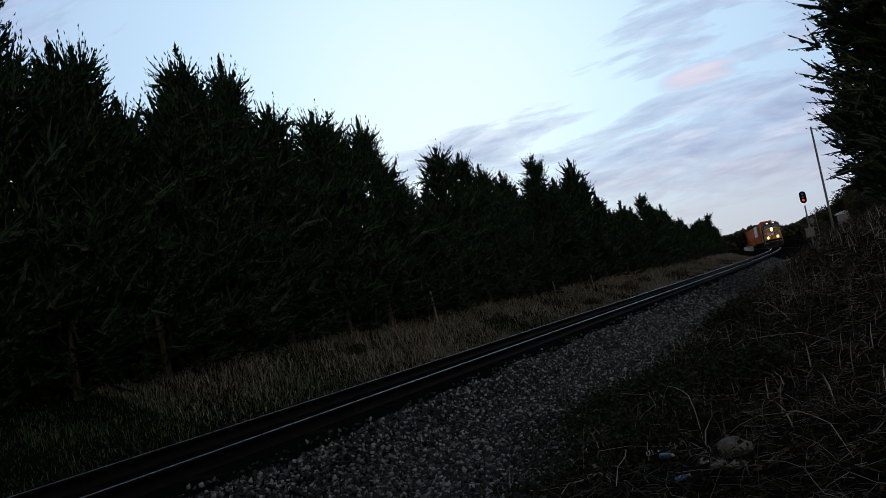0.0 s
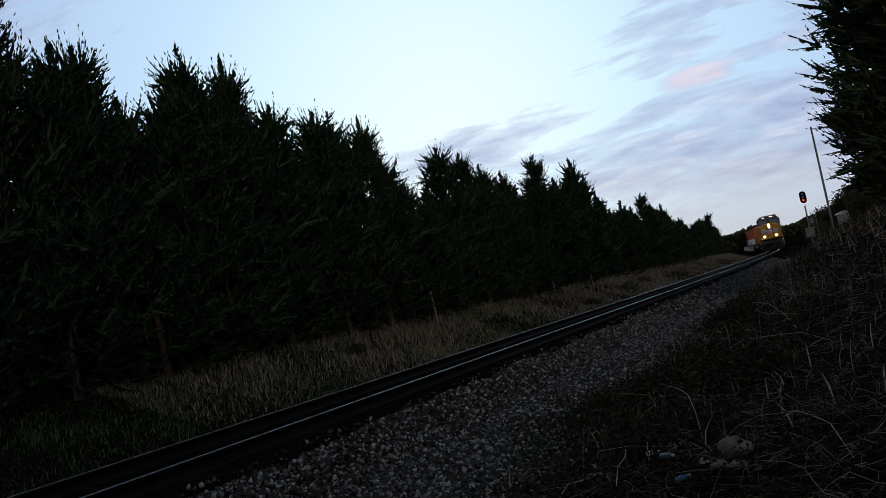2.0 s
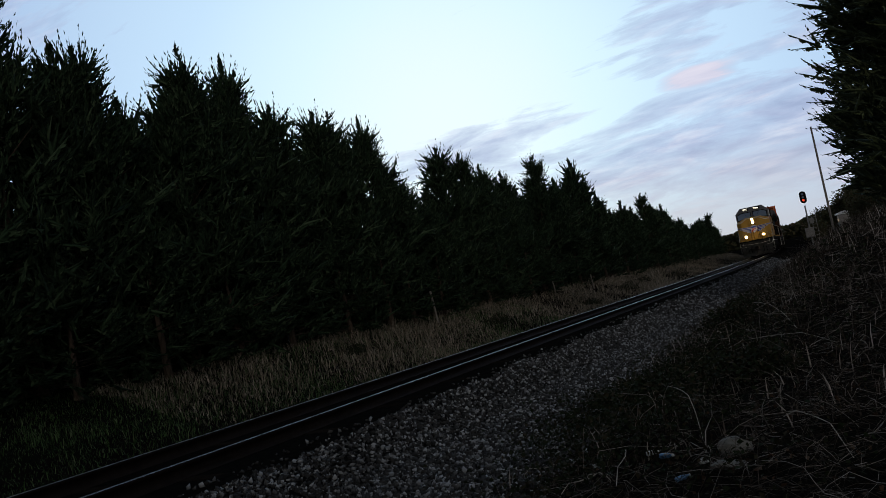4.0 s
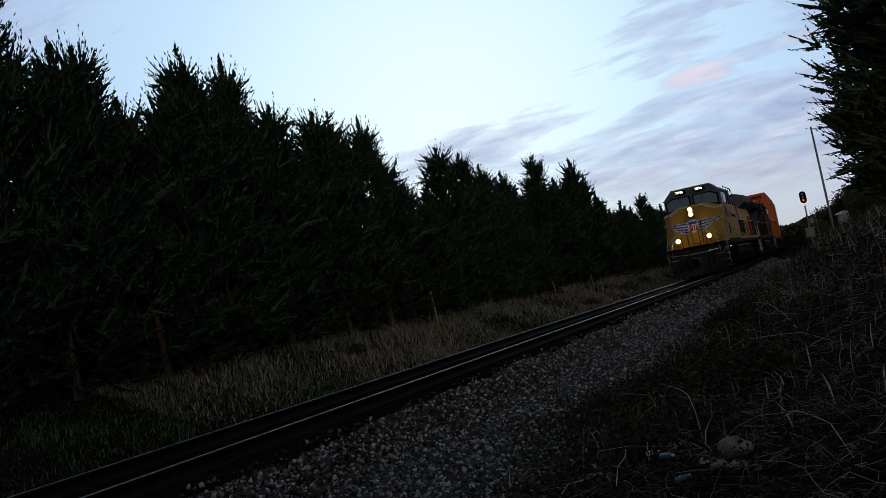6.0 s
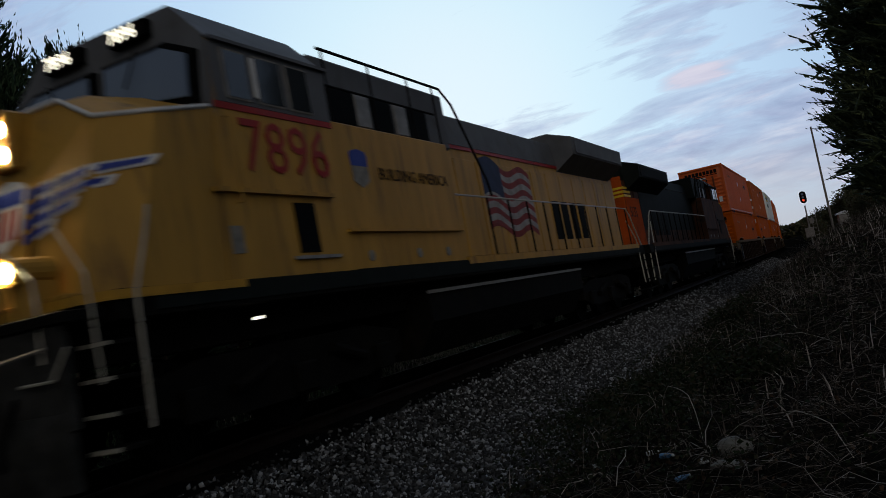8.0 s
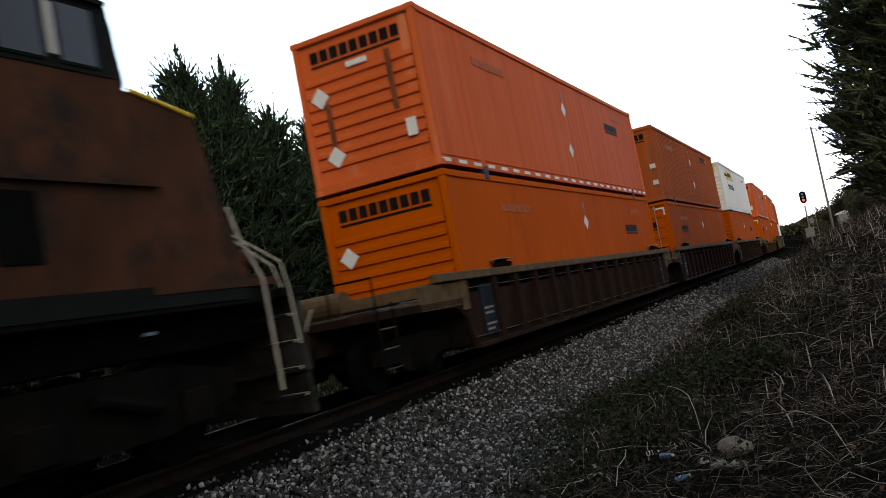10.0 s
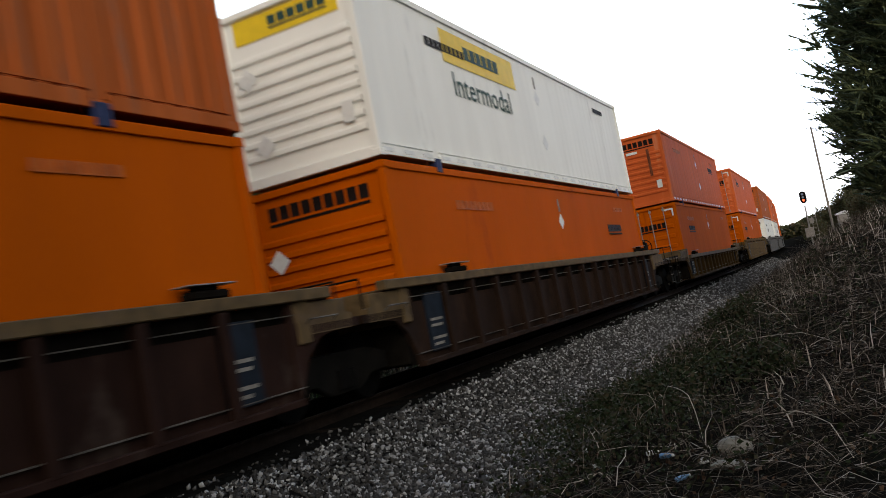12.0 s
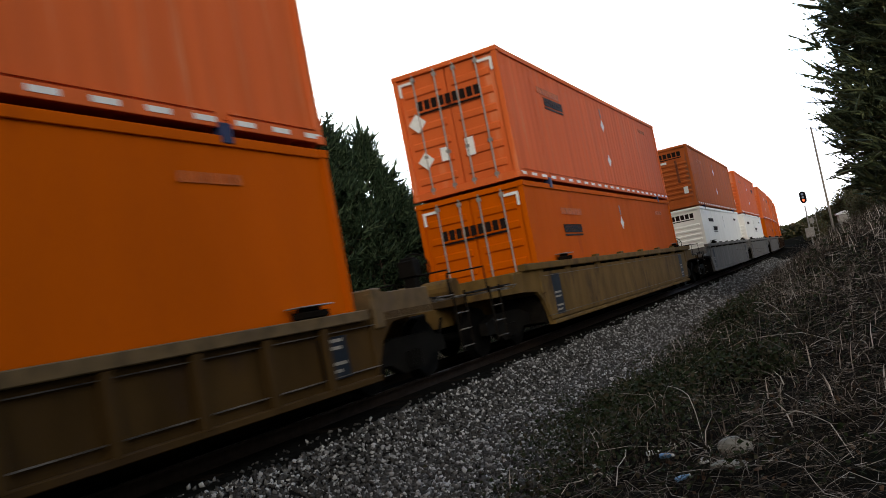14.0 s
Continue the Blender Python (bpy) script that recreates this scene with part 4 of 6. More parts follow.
def build_shelter():
    x, y = -0.15, 70.0
    z = float(ground_z(x, y))
    ob = thing("equipment_cabinet", "pale grey line-side equipment cabinet half hidden by brush", "cabinet")
    ob.matrix_basis = pose(x, y, z, 0, 0, 12)
    h = 2.15 - z
    part("body", boxes((-0.42, 0.42, -0.35, 0.35, -0.2, h), bevel=0.02), SILVER, ob)
    bm = bmesh.new()
    prism(bm, [(-0.52, h), (0.52, h), (0.50, h + 0.10), (0.0, h + 0.24), (-0.50, h + 0.10)], "y", -0.45, 0.45)
    part("roof", bm, WHITEPAINT, ob, "white peaked roof")
    part("door", boxes((-0.34, 0.34, -0.375, -0.352, 0.05, h - 0.1), bevel=0.008), SILVER, ob)


build_shelter()


def build_far_cabinet():
    x, y = -21.2, 205.0
    z = float(ground_z(x, y))
    ob = thing("white_shed", "small white shed far off beyond the curve", "shed")
    ob.matrix_basis = pose(x, y, z, 0, 0, 10)
    part("walls", boxes((-0.95, 0.95, -0.8, 0.8, -0.1, 1.0), bevel=0.02), WHITEPAINT, ob)
    bm = bmesh.new()
    prism(bm, [(-1.05, 1.0), (1.05, 1.0), (0, 1.3)], "y", -0.95, 0.95)
    part("roof", bm, SILVER, ob)


build_far_cabinet()


def build_fence():
    """Thin posts in the grass before the cedars."""
    src = None
    for x, y, h in ((-13.3, 26.4, 1.15), (-13.6, 40.5, 0.75), (-13.2, 46.0, 0.8)):
        m = pose(x, y, float(ground_z(x, y)), 2, -3, 0)
        if src is None:
            src = thing("fence_post", "thin weathered post standing in dry grass", "post", "old fence posts")
            part("shaft", cyl(bmesh.new(), (0, 0, -0.2), (0, 0, 1.15), 0.04, 0.035, 7), POLE, src)
            src.matrix_basis = m
        else:
            copy_thing(src, m).scale = (1, 1, h / 1.15)


build_fence()


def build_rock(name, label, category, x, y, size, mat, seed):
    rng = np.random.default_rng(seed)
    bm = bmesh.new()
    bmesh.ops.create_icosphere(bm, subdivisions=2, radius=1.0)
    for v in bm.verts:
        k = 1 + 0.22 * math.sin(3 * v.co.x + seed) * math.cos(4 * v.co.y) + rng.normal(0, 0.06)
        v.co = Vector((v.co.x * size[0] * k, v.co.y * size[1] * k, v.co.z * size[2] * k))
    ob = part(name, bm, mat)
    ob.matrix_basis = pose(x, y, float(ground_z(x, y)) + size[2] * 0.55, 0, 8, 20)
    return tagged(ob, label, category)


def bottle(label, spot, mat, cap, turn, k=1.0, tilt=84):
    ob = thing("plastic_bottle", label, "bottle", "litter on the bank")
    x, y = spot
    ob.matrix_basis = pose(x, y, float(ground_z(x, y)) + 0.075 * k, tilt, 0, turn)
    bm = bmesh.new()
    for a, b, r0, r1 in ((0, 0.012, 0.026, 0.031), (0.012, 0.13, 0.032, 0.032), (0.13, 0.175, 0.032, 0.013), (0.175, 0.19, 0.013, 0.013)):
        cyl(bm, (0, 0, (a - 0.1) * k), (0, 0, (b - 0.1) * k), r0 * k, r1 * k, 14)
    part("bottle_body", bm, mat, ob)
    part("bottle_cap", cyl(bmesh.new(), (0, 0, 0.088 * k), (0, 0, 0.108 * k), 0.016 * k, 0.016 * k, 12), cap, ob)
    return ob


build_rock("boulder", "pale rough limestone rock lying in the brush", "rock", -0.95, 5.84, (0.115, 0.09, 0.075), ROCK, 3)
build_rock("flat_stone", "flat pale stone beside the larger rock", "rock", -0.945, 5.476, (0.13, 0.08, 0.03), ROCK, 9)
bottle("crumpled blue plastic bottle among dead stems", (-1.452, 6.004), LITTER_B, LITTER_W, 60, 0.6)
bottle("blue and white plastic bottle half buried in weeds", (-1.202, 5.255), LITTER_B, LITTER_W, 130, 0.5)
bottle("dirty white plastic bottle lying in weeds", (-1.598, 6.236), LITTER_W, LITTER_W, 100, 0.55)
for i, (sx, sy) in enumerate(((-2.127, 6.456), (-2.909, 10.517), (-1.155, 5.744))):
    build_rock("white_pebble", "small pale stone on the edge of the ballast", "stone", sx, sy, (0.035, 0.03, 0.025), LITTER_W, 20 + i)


def build_canes():
    """The few long bleached canes that stand out over the brush."""
    for ax, ay, bx, by, lift in ((-1.49, 10.2, -0.23, 8.49, 0.10), (-1.89, 8.39, -1.27, 6.49, 0.22), (-1.57, 5.18, -1.9, 6.53, 0.12), (-2.72, 6.44, -2.4, 6.53, 0.06), (-2.03, 5.4, -1.8, 5.74, 0.07), (-0.64, 6.25, -0.2, 5.19, 0.10), (-1.88, 14.14, -0.7, 9.79, 0.2)):
        pts = []
        for i in range(7):
            t = i / 6
            x, y = ax + (bx - ax) * t + 0.03 * math.sin(5 * t + ax), ay + (by - ay) * t + 0.04 * math.sin(4 * t)
            pts.append((x, y, float(ground_z(x, y)) + 0.02 + lift * math.sin(math.pi * (0.15 + 0.85 * t)) + 0.02 * math.sin(11 * t)))
        ob = part("bramble_cane", tube(bmesh.new(), pts, 0.003, 6), CANE)
        tagged(ob, "long bleached bramble cane arching over the brush", "bramble", "bleached canes")


build_canes()


def build_shrub(x, y, r, h, seed, label="low dark green leafy shrub on the bank"):
    rng = np.random.default_rng(seed)
    n = 1500
    d = rng.normal(size=(n, 3))
    d /= np.linalg.norm(d, axis=1, keepdims=True)
    rad = rng.random(n) ** 0.4 * (1 + 0.25 * np.sin(4 * d[:, 0] + 3 * d[:, 1]))
    p = d * rad[:, None] * np.array([r, r, h * 0.6])
    p[:, 2] = np.abs(p[:, 2]) + 0.02
    V, F = leaves(p[:, 0], p[:, 1], p[:, 2], rng.uniform(0.03, 0.07, n), rng)
    ob = thing("low_shrub", label, "shrub")
    part("foliage", np_mesh("foliage", V, F), BRAMBLE, ob)
    for i in range(6):
        a = i * 1.05
        part("stem", cyl(bmesh.new(), (0, 0, -0.05), (r * 0.6 * math.cos(a), r * 0.6 * math.sin(a), h * 0.5), 0.008, 0.003, 5), BARK, ob)
    ob.matrix_basis = pose(x, y, float(ground_z(x, y)))


build_shrub(-1.62, 12.46, 0.42, 0.6, 1)
build_shrub(-2.42, 9.01, 0.5, 0.34, 2)
build_shrub(-1.57, 8.87, 0.55, 0.38, 3)
build_shrub(-0.98, 8.34, 0.4, 0.4, 4)
for i, (sx, sy, r, h) in enumerate(((-11.9, 48.0, 0.95, 0.8), (-12.1, 28.5, 0.75, 0.5), (-12.0, 64.0, 1.1, 0.9), (-11.4, 38.5, 0.6, 0.45), (-12.6, 19.5, 0.6, 0.4), (-12.4, 54.0, 0.8, 0.6))):
    build_shrub(sx, sy, r, h, 10 + i, "dark green leafy shrub in the dry grass")


# ---- the train ----
# Every vehicle is built with its leading end at y = 0, its tail towards +y, and z = 0 on the rails.
CONT_L, CONT_W, CONT_H = 16.15, 2.59, 2.91
FLOOR_Z = 0.46                       # where a lower container stands in its well


def bars(x, y0, z0, height, count, pitch, depth=0.008, under=True):
    """A row of short letter-sized bars on a side wall at x, with a stroke below it."""
    bm = bmesh.new()
    for i in range(count):
        box(bm, x, x + depth, y0 + i * pitch, y0 + i * pitch + pitch * 0.78, z0, z0 + height)
    box(bm, x, x + depth * 0.8, y0 + pitch * 0.1, y0 + count * pitch - 0.3 * pitch, z0 + 0.03 * height, z0 + 0.16 * height)
    if under:
        box(bm, x, x + depth, y0, y0 + count * pitch - 0.2 * pitch, z0 - 0.42 * height, z0 - 0.2 * height)
    return bm


def end_bars(x0, y, z0, height, count, pitch):
    bm = bmesh.new()
    for i in range(count):
        box(bm, x0 + i * pitch, x0 + i * pitch + pitch * 0.78, y - 0.008, y, z0, z0 + height)
    box(bm, x0, x0 + count * pitch - 0.2 * pitch, y - 0.008, y, z0 - 0.4 * height, z0 - 0.2 * height)
    return bm


def diamond(bm, x, y, z, r, axis):
    o = [(-r, 0), (0, -r), (r, 0), (0, r)]
    if axis == "x":
        return prism(bm, [(y + a, z + b) for a, b in o], "x", x, x + 0.006)
    return prism(bm, [(x + a, z + b) for a, b in o], "y", y - 0.006, y)


def body_outline(pitch, depth):
    """Plan of the box with trapezoid flutes along both long sides."""
    right, y = [], 0.16
    w = CONT_W / 2 - 0.03
    while y < CONT_L - 0.16 - pitch:
        right += [(w, y), (w, y + pitch * 0.42), (w - depth, y + pitch * 0.5), (w - depth, y + pitch * 0.92)]
        y += pitch
    right += [(w, y), (w, CONT_L - 0.14)]
    return [(w, 0.12)] + right + [(-a, b) for a, b in reversed(right)] + [(-w, 0.12)]


SHARED = {}


def shared(key, make):
    if key not in SHARED:
        bm = make()
        me = bpy.data.meshes.new(key)
        bmesh.ops.recalc_face_normals(bm, faces=bm.faces)
        bm.to_mesh(me)
        bm.free()
        SHARED[key] = me
    return SHARED[key]


def painted(key, make, mat):
    """A shared mesh in one material: made once for each pair."""
    name = key + "/" + mat.name
    if name not in SHARED:
        me = shared(key, make).copy()
        me.name = key
        me.materials.append(mat)
        SHARED[name] = me
    return SHARED[name]


def container(label, paint, front, flute, text_y, upper, sign=False, mark=None, dashes=True):
    """A 53-foot box with corner posts, rails, ribbed, doored or plain leading end, and its markings."""
    ob = thing("shipping_container", label, "container", "stacked containers")
    w = CONT_W / 2
    pitch, depth = {"smooth": (0.61, 0.003), "fine": (0.38, 0.005), "deep": (0.30, 0.034)}[flute]
    part("body", painted("body_" + flute, lambda: prism(bmesh.new(), body_outline(pitch, depth), "z", 0.13, CONT_H - 0.10), paint), None, ob)
    part("roof", painted("roof", lambda: boxes((-w + 0.05, w - 0.05, 0.1, CONT_L - 0.1, CONT_H - 0.11, CONT_H - 0.03)), paint), None, ob)
    part("rear_wall", painted("rear_wall", lambda: boxes((-w + 0.05, w - 0.05, CONT_L - 0.15, CONT_L - 0.05, 0.1, CONT_H - 0.08)), paint), None, ob)

    def rail_set():
        bm = bmesh.new()
        for s in (-1, 1):
            box(bm, s * w - 0.05 * (s > 0), s * w + 0.05 * (s < 0), 0.1, CONT_L - 0.1, CONT_H - 0.12, CONT_H, 0.008)
        box(bm, -w, w, 0, 0.10, CONT_H - 0.12, CONT_H - 0.004, 0.008)
        box(bm, -w, w, CONT_L - 0.10, CONT_L, CONT_H - 0.12, CONT_H - 0.004, 0.008)
        return bm

    def sill_set():
        bm = bmesh.new()
        for s in (-1, 1):
            for y0, y1 in ((0.1, 1.84), (2.08, 14.05), (14.29, CONT_L - 0.1)):
                box(bm, s * w - 0.05 * (s > 0), s * w + 0.05 * (s < 0), y0, y1, 0.02, 0.17, 0.006)
                box(bm, s * w - 0.02 * (s > 0), s * w + 0.02 * (s < 0), y0, y1, 0.195, 0.22)
        box(bm, -w + 0.06, w - 0.06, 0, 0.10, 0.0, 0.16, 0.006)
        box(bm, -w + 0.06, w - 0.06, CONT_L - 0.1, CONT_L, 0.0, 0.16, 0.006)
        return bm
    part("top_rail", painted("top_rail", rail_set, paint), None, ob)
    part("bottom_rail", painted("bottom_rail", sill_set, paint), None, ob)
    post = lambda: boxes((-0.06, 0.06, -0.07, 0.07, 0.0, CONT_H), (-0.075, 0.075, -0.085, 0.085, 0, 0.11), (-0.075, 0.075, -0.085, 0.085, CONT_H - 0.11, CONT_H), bevel=0.006)
    for px in (-w + 0.06, w - 0.06):
        for py in (0.08, 1.96, 14.17, CONT_L - 0.08):
            p = part("corner_post", painted("corner_post", post, paint), None, ob)
            inner = 0.035 if 1 < py < 15 else 0.0
            p.location = (px - math.copysign(inner, px), py, 0)
    # the leading end
    if front == "ribbed":
        part("end_wall", painted("end_wall", lambda: boxes((-w + 0.1, w - 0.1, 0.07, 0.15, 0.1, CONT_H - 0.1)), paint), None, ob)
        for i in range(8):
            rib = part("rib", painted("rib", lambda: prism(bmesh.new(), [(0.10, 0), (0.02, 0.03), (0.02, 0.10), (0.10, 0.15)], "x", -w + 0.16, w - 0.16), paint), None, ob)
            rib.location = (0, 0, 0.42 + i * 0.225)
        if not sign:
            part("brand_mark", painted("end_letters_high", lambda: end_bars(-0.95, 0.066, 2.42, 0.22, 9, 0.215), MARK), None, ob, "dark brand lettering bars")
            if upper:
                for x0, z0, z1 in ((-0.78, 0.75, 1.62), (0.60, 1.15, 2.25)):
                    part("grime_streak", boxes((x0, x0 + 0.11, 0.013, 0.019, z0, z1)), GRIME, ob, "dark grime streak")
                part("data_label", boxes((-0.2, 0.24, 0.014, 0.019, 2.16, 2.26)), DECAL, ob, "small white label")
        else:
            part("sign_panel", boxes((-1.0, 1.0, 0.05, 0.066, 2.36, 2.76)), YELLOWSIGN, ob, "yellow brand panel")
            part("brand_mark", painted("end_letters_sign", lambda: end_bars(-0.3, 0.048, 2.52, 0.15, 6, 0.19), INK), None, ob)
    elif front == "doors":
        def leaf(s):
            def make():
                bm = boxes((s * 0.02, s * (w - 0.13), 0.06, 0.12, 0.17, CONT_H - 0.14), bevel=0.004)
                return bm
            return make
        for s in (-1, 1):
            d = part("door", painted("door_leaf_%s" % ("near" if s > 0 else "far"), leaf(s), paint), None, ob)
            for i in range(6):
                rib = part("door_rib", painted("door_rib_%s" % ("near" if s > 0 else "far"), lambda s=s: prism(bmesh.new(), [(0.08, 0), (0.025, 0.05), (0.025, 0.17), (0.08, 0.22)], "x", *sorted((s * 0.14, s * (w - 0.24)))), paint), None, d)
                rib.location = (0, 0, 0.30 + i * 0.40)
            for k in (0.24, 0.78):
                lock = part("locking_bar", painted("locking_bar", lambda: cyl(boxes((-0.05, 0.05, -0.03, 0.02, 0.9, 0.97), (-0.045, 0.045, -0.03, 0.03, 0.14, 0.22), (-0.045, 0.045, -0.03, 0.03, CONT_H - 0.24, CONT_H - 0.16)), (0, -0.012, 0.08), (0, -0.012, CONT_H - 0.08), 0.019, seg=8), SILVER), None, d, "galvanised locking bar")
                lock.location = (s * k + 0.0, 0.02, 0)
        part("brand_mark", painted("end_letters_door", lambda: end_bars(-0.78, 0.024, 1.98, 0.22, 9, 0.175), MARK), None, ob, "dark brand lettering bars")
        for s in (-1, 1):
            o = [(0.82, 2.70), (0.82, 2.64), (1.10, 2.64), (1.10, 2.40), (1.16, 2.40), (1.16, 2.70)]
            part("corner_mark", painted("corner_mark_%s" % ("near" if s > 0 else "far"), lambda s=s: prism(bmesh.new(), [(s * a, b) for a, b in o], "y", 0.016, 0.024), DECAL), None, ob, "white reflective corner mark")
    else:
        part("end_wall", painted("end_wall_plain", lambda: boxes((-w + 0.1, w - 0.1, 0.07, 0.15, 0.1, CONT_H - 0.1), (-w + 0.14, -w + 0.30, 0.03, 0.07, 0.15, CONT_H - 0.15), (w - 0.5, w - 0.42, 0.04, 0.07, 0.15, 2.2), (-0.05, 0.03, 0.05, 0.07, 0.2, 2.1)), paint), None, ob)
        part("brand_mark", painted("end_letters_high", lambda: end_bars(-0.95, 0.066, 2.42, 0.22, 9, 0.215), MARK), None, ob, "dark brand lettering bars")
        part("refrigeration_box", boxes((0.0, 0.34, -0.06, 0.07, 2.30, 2.68), bevel=0.02), DECAL, ob, "small off-white box")
        for z in (0.62, 1.25):
            part("decal", boxes((w - 0.33, w - 0.12, 0.0, 0.016, z, z + 0.17)), DECAL, ob, "white square label")
    if front != "plain":
        marks = {"ribbed": ((-0.85, 1.75, 0.20), (-0.72, 0.62, 0.20)), "doors": ((-0.85, 1.72, 0.22), (-0.80, 0.85, 0.20)) if upper else ((-0.85, 0.62, 0.20),)}[front]
        for px, pz, r in marks:
            part("placard", diamond(bmesh.new(), px, 0.0, pz, r, "y"), DECAL, ob, "white diamond placard")
        sheets = {"ribbed": ((0.78, 0.98, 0.62, 0.94),), "doors": ((0.20, 0.40, 0.72, 1.12), (-0.42, -0.26, 0.75, 1.05)) if upper else ((0.5, 0.66, 0.3, 0.5),)}[front]
        for x0, x1, z0, z1 in sheets:
            part("notice", boxes((x0, x1, 0.0, 0.008, z0, z1)), DECAL, ob, "white notice")
    # markings on the side seen from the bank
    x = w - 0.024
    if text_y is not None:
        part("side_mark", painted("side_letters_%d" % round(text_y * 10), lambda: bars(x, text_y, 1.76 if not upper else (2.36 if flute == 'deep' else 1.94), 0.2, 9, 0.165), mark or MARK), None, ob, "dark brand lettering bars")
    part("number_mark", painted("side_numbers", lambda: bars(x, 2.4, 2.2, 0.16, 9, 0.19, under=False), FADEMARK if paint is not WHITE else MARK), None, ob, "faded marking bars")
    part("code_mark", painted("side_codes", lambda: bars(x, 13.3, 2.35, 0.12, 7, 0.15, under=False), FADEMARK if paint is not WHITE else MARK), None, ob)
    bm = bmesh.new()
    diamond(bm, x, 8.2, 2.02, 0.19, "x")
    part("side_placard", bm, DECAL, ob, "pale diamond placard")
    if upper:
        part("side_placard", diamond(bmesh.new(), x, 8.2, 0.94, 0.19, "x"), DECAL, ob, "pale diamond placard")
    part("tape_strip", boxes((x, x + 0.005, 8.15, 8.25, 2.26, 2.55)), DECAL_DIM, ob)
    if upper and dashes and flute != "deep":
        for i in range(24):
            y = 0.26 + i * 0.68
            d = part("reflector", painted("reflector", lambda: boxes((0, 0.004, -0.17, 0.17, -0.03, 0.035)), DECAL), None, ob)
            d.location = (w + 0.001, y, 0.10)
    return ob


def connector(ob_label):
    ob = thing("twist_lock", ob_label, "twist lock", "locks between containers")
    part("housing", boxes((-0.075, 0.075, -0.10, 0.10, -0.09, 0.15), bevel=0.012), LOCKBLUE, ob)
    return ob


def wheelset(parent, y, r=0.46, half=0.755):
    bm = bmesh.new()
    cyl(bm, (-half - 0.25, y, r), (half + 0.25, y, r), 0.075, seg=10)
    ax = part("axle", bm, BLACK, parent)
    for s in (-1, 1):
        bm = bmesh.new()
        cyl(bm, (s * (half - 0.06), y, r), (s * (half + 0.075), y, r), r, r * 0.985, 28)
        cyl(bm, (s * (half - 0.09), y, r), (s * (half - 0.06), y, r), r + 0.028, seg=28)
        part("wheel", bm, BLACK, parent)


def bogie(parent, yc):
    """Two-axle freight bogie with cast side frames, springs and bolster."""
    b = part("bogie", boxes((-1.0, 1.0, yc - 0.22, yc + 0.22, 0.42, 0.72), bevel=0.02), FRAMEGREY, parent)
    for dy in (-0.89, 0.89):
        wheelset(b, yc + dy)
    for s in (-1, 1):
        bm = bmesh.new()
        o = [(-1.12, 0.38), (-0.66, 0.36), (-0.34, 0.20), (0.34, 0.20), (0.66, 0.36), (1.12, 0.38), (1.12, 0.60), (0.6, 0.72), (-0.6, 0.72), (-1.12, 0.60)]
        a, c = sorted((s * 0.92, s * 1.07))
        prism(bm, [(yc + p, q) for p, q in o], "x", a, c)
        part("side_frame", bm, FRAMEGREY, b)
        bm = bmesh.new()
        for k in (-0.13, 0, 0.13):
            cyl(bm, (s * 1.09, yc + k, 0.26), (s * 1.09, yc + k, 0.50), 0.055, seg=8)
        part("spring_nest", bm, BLACK, b)


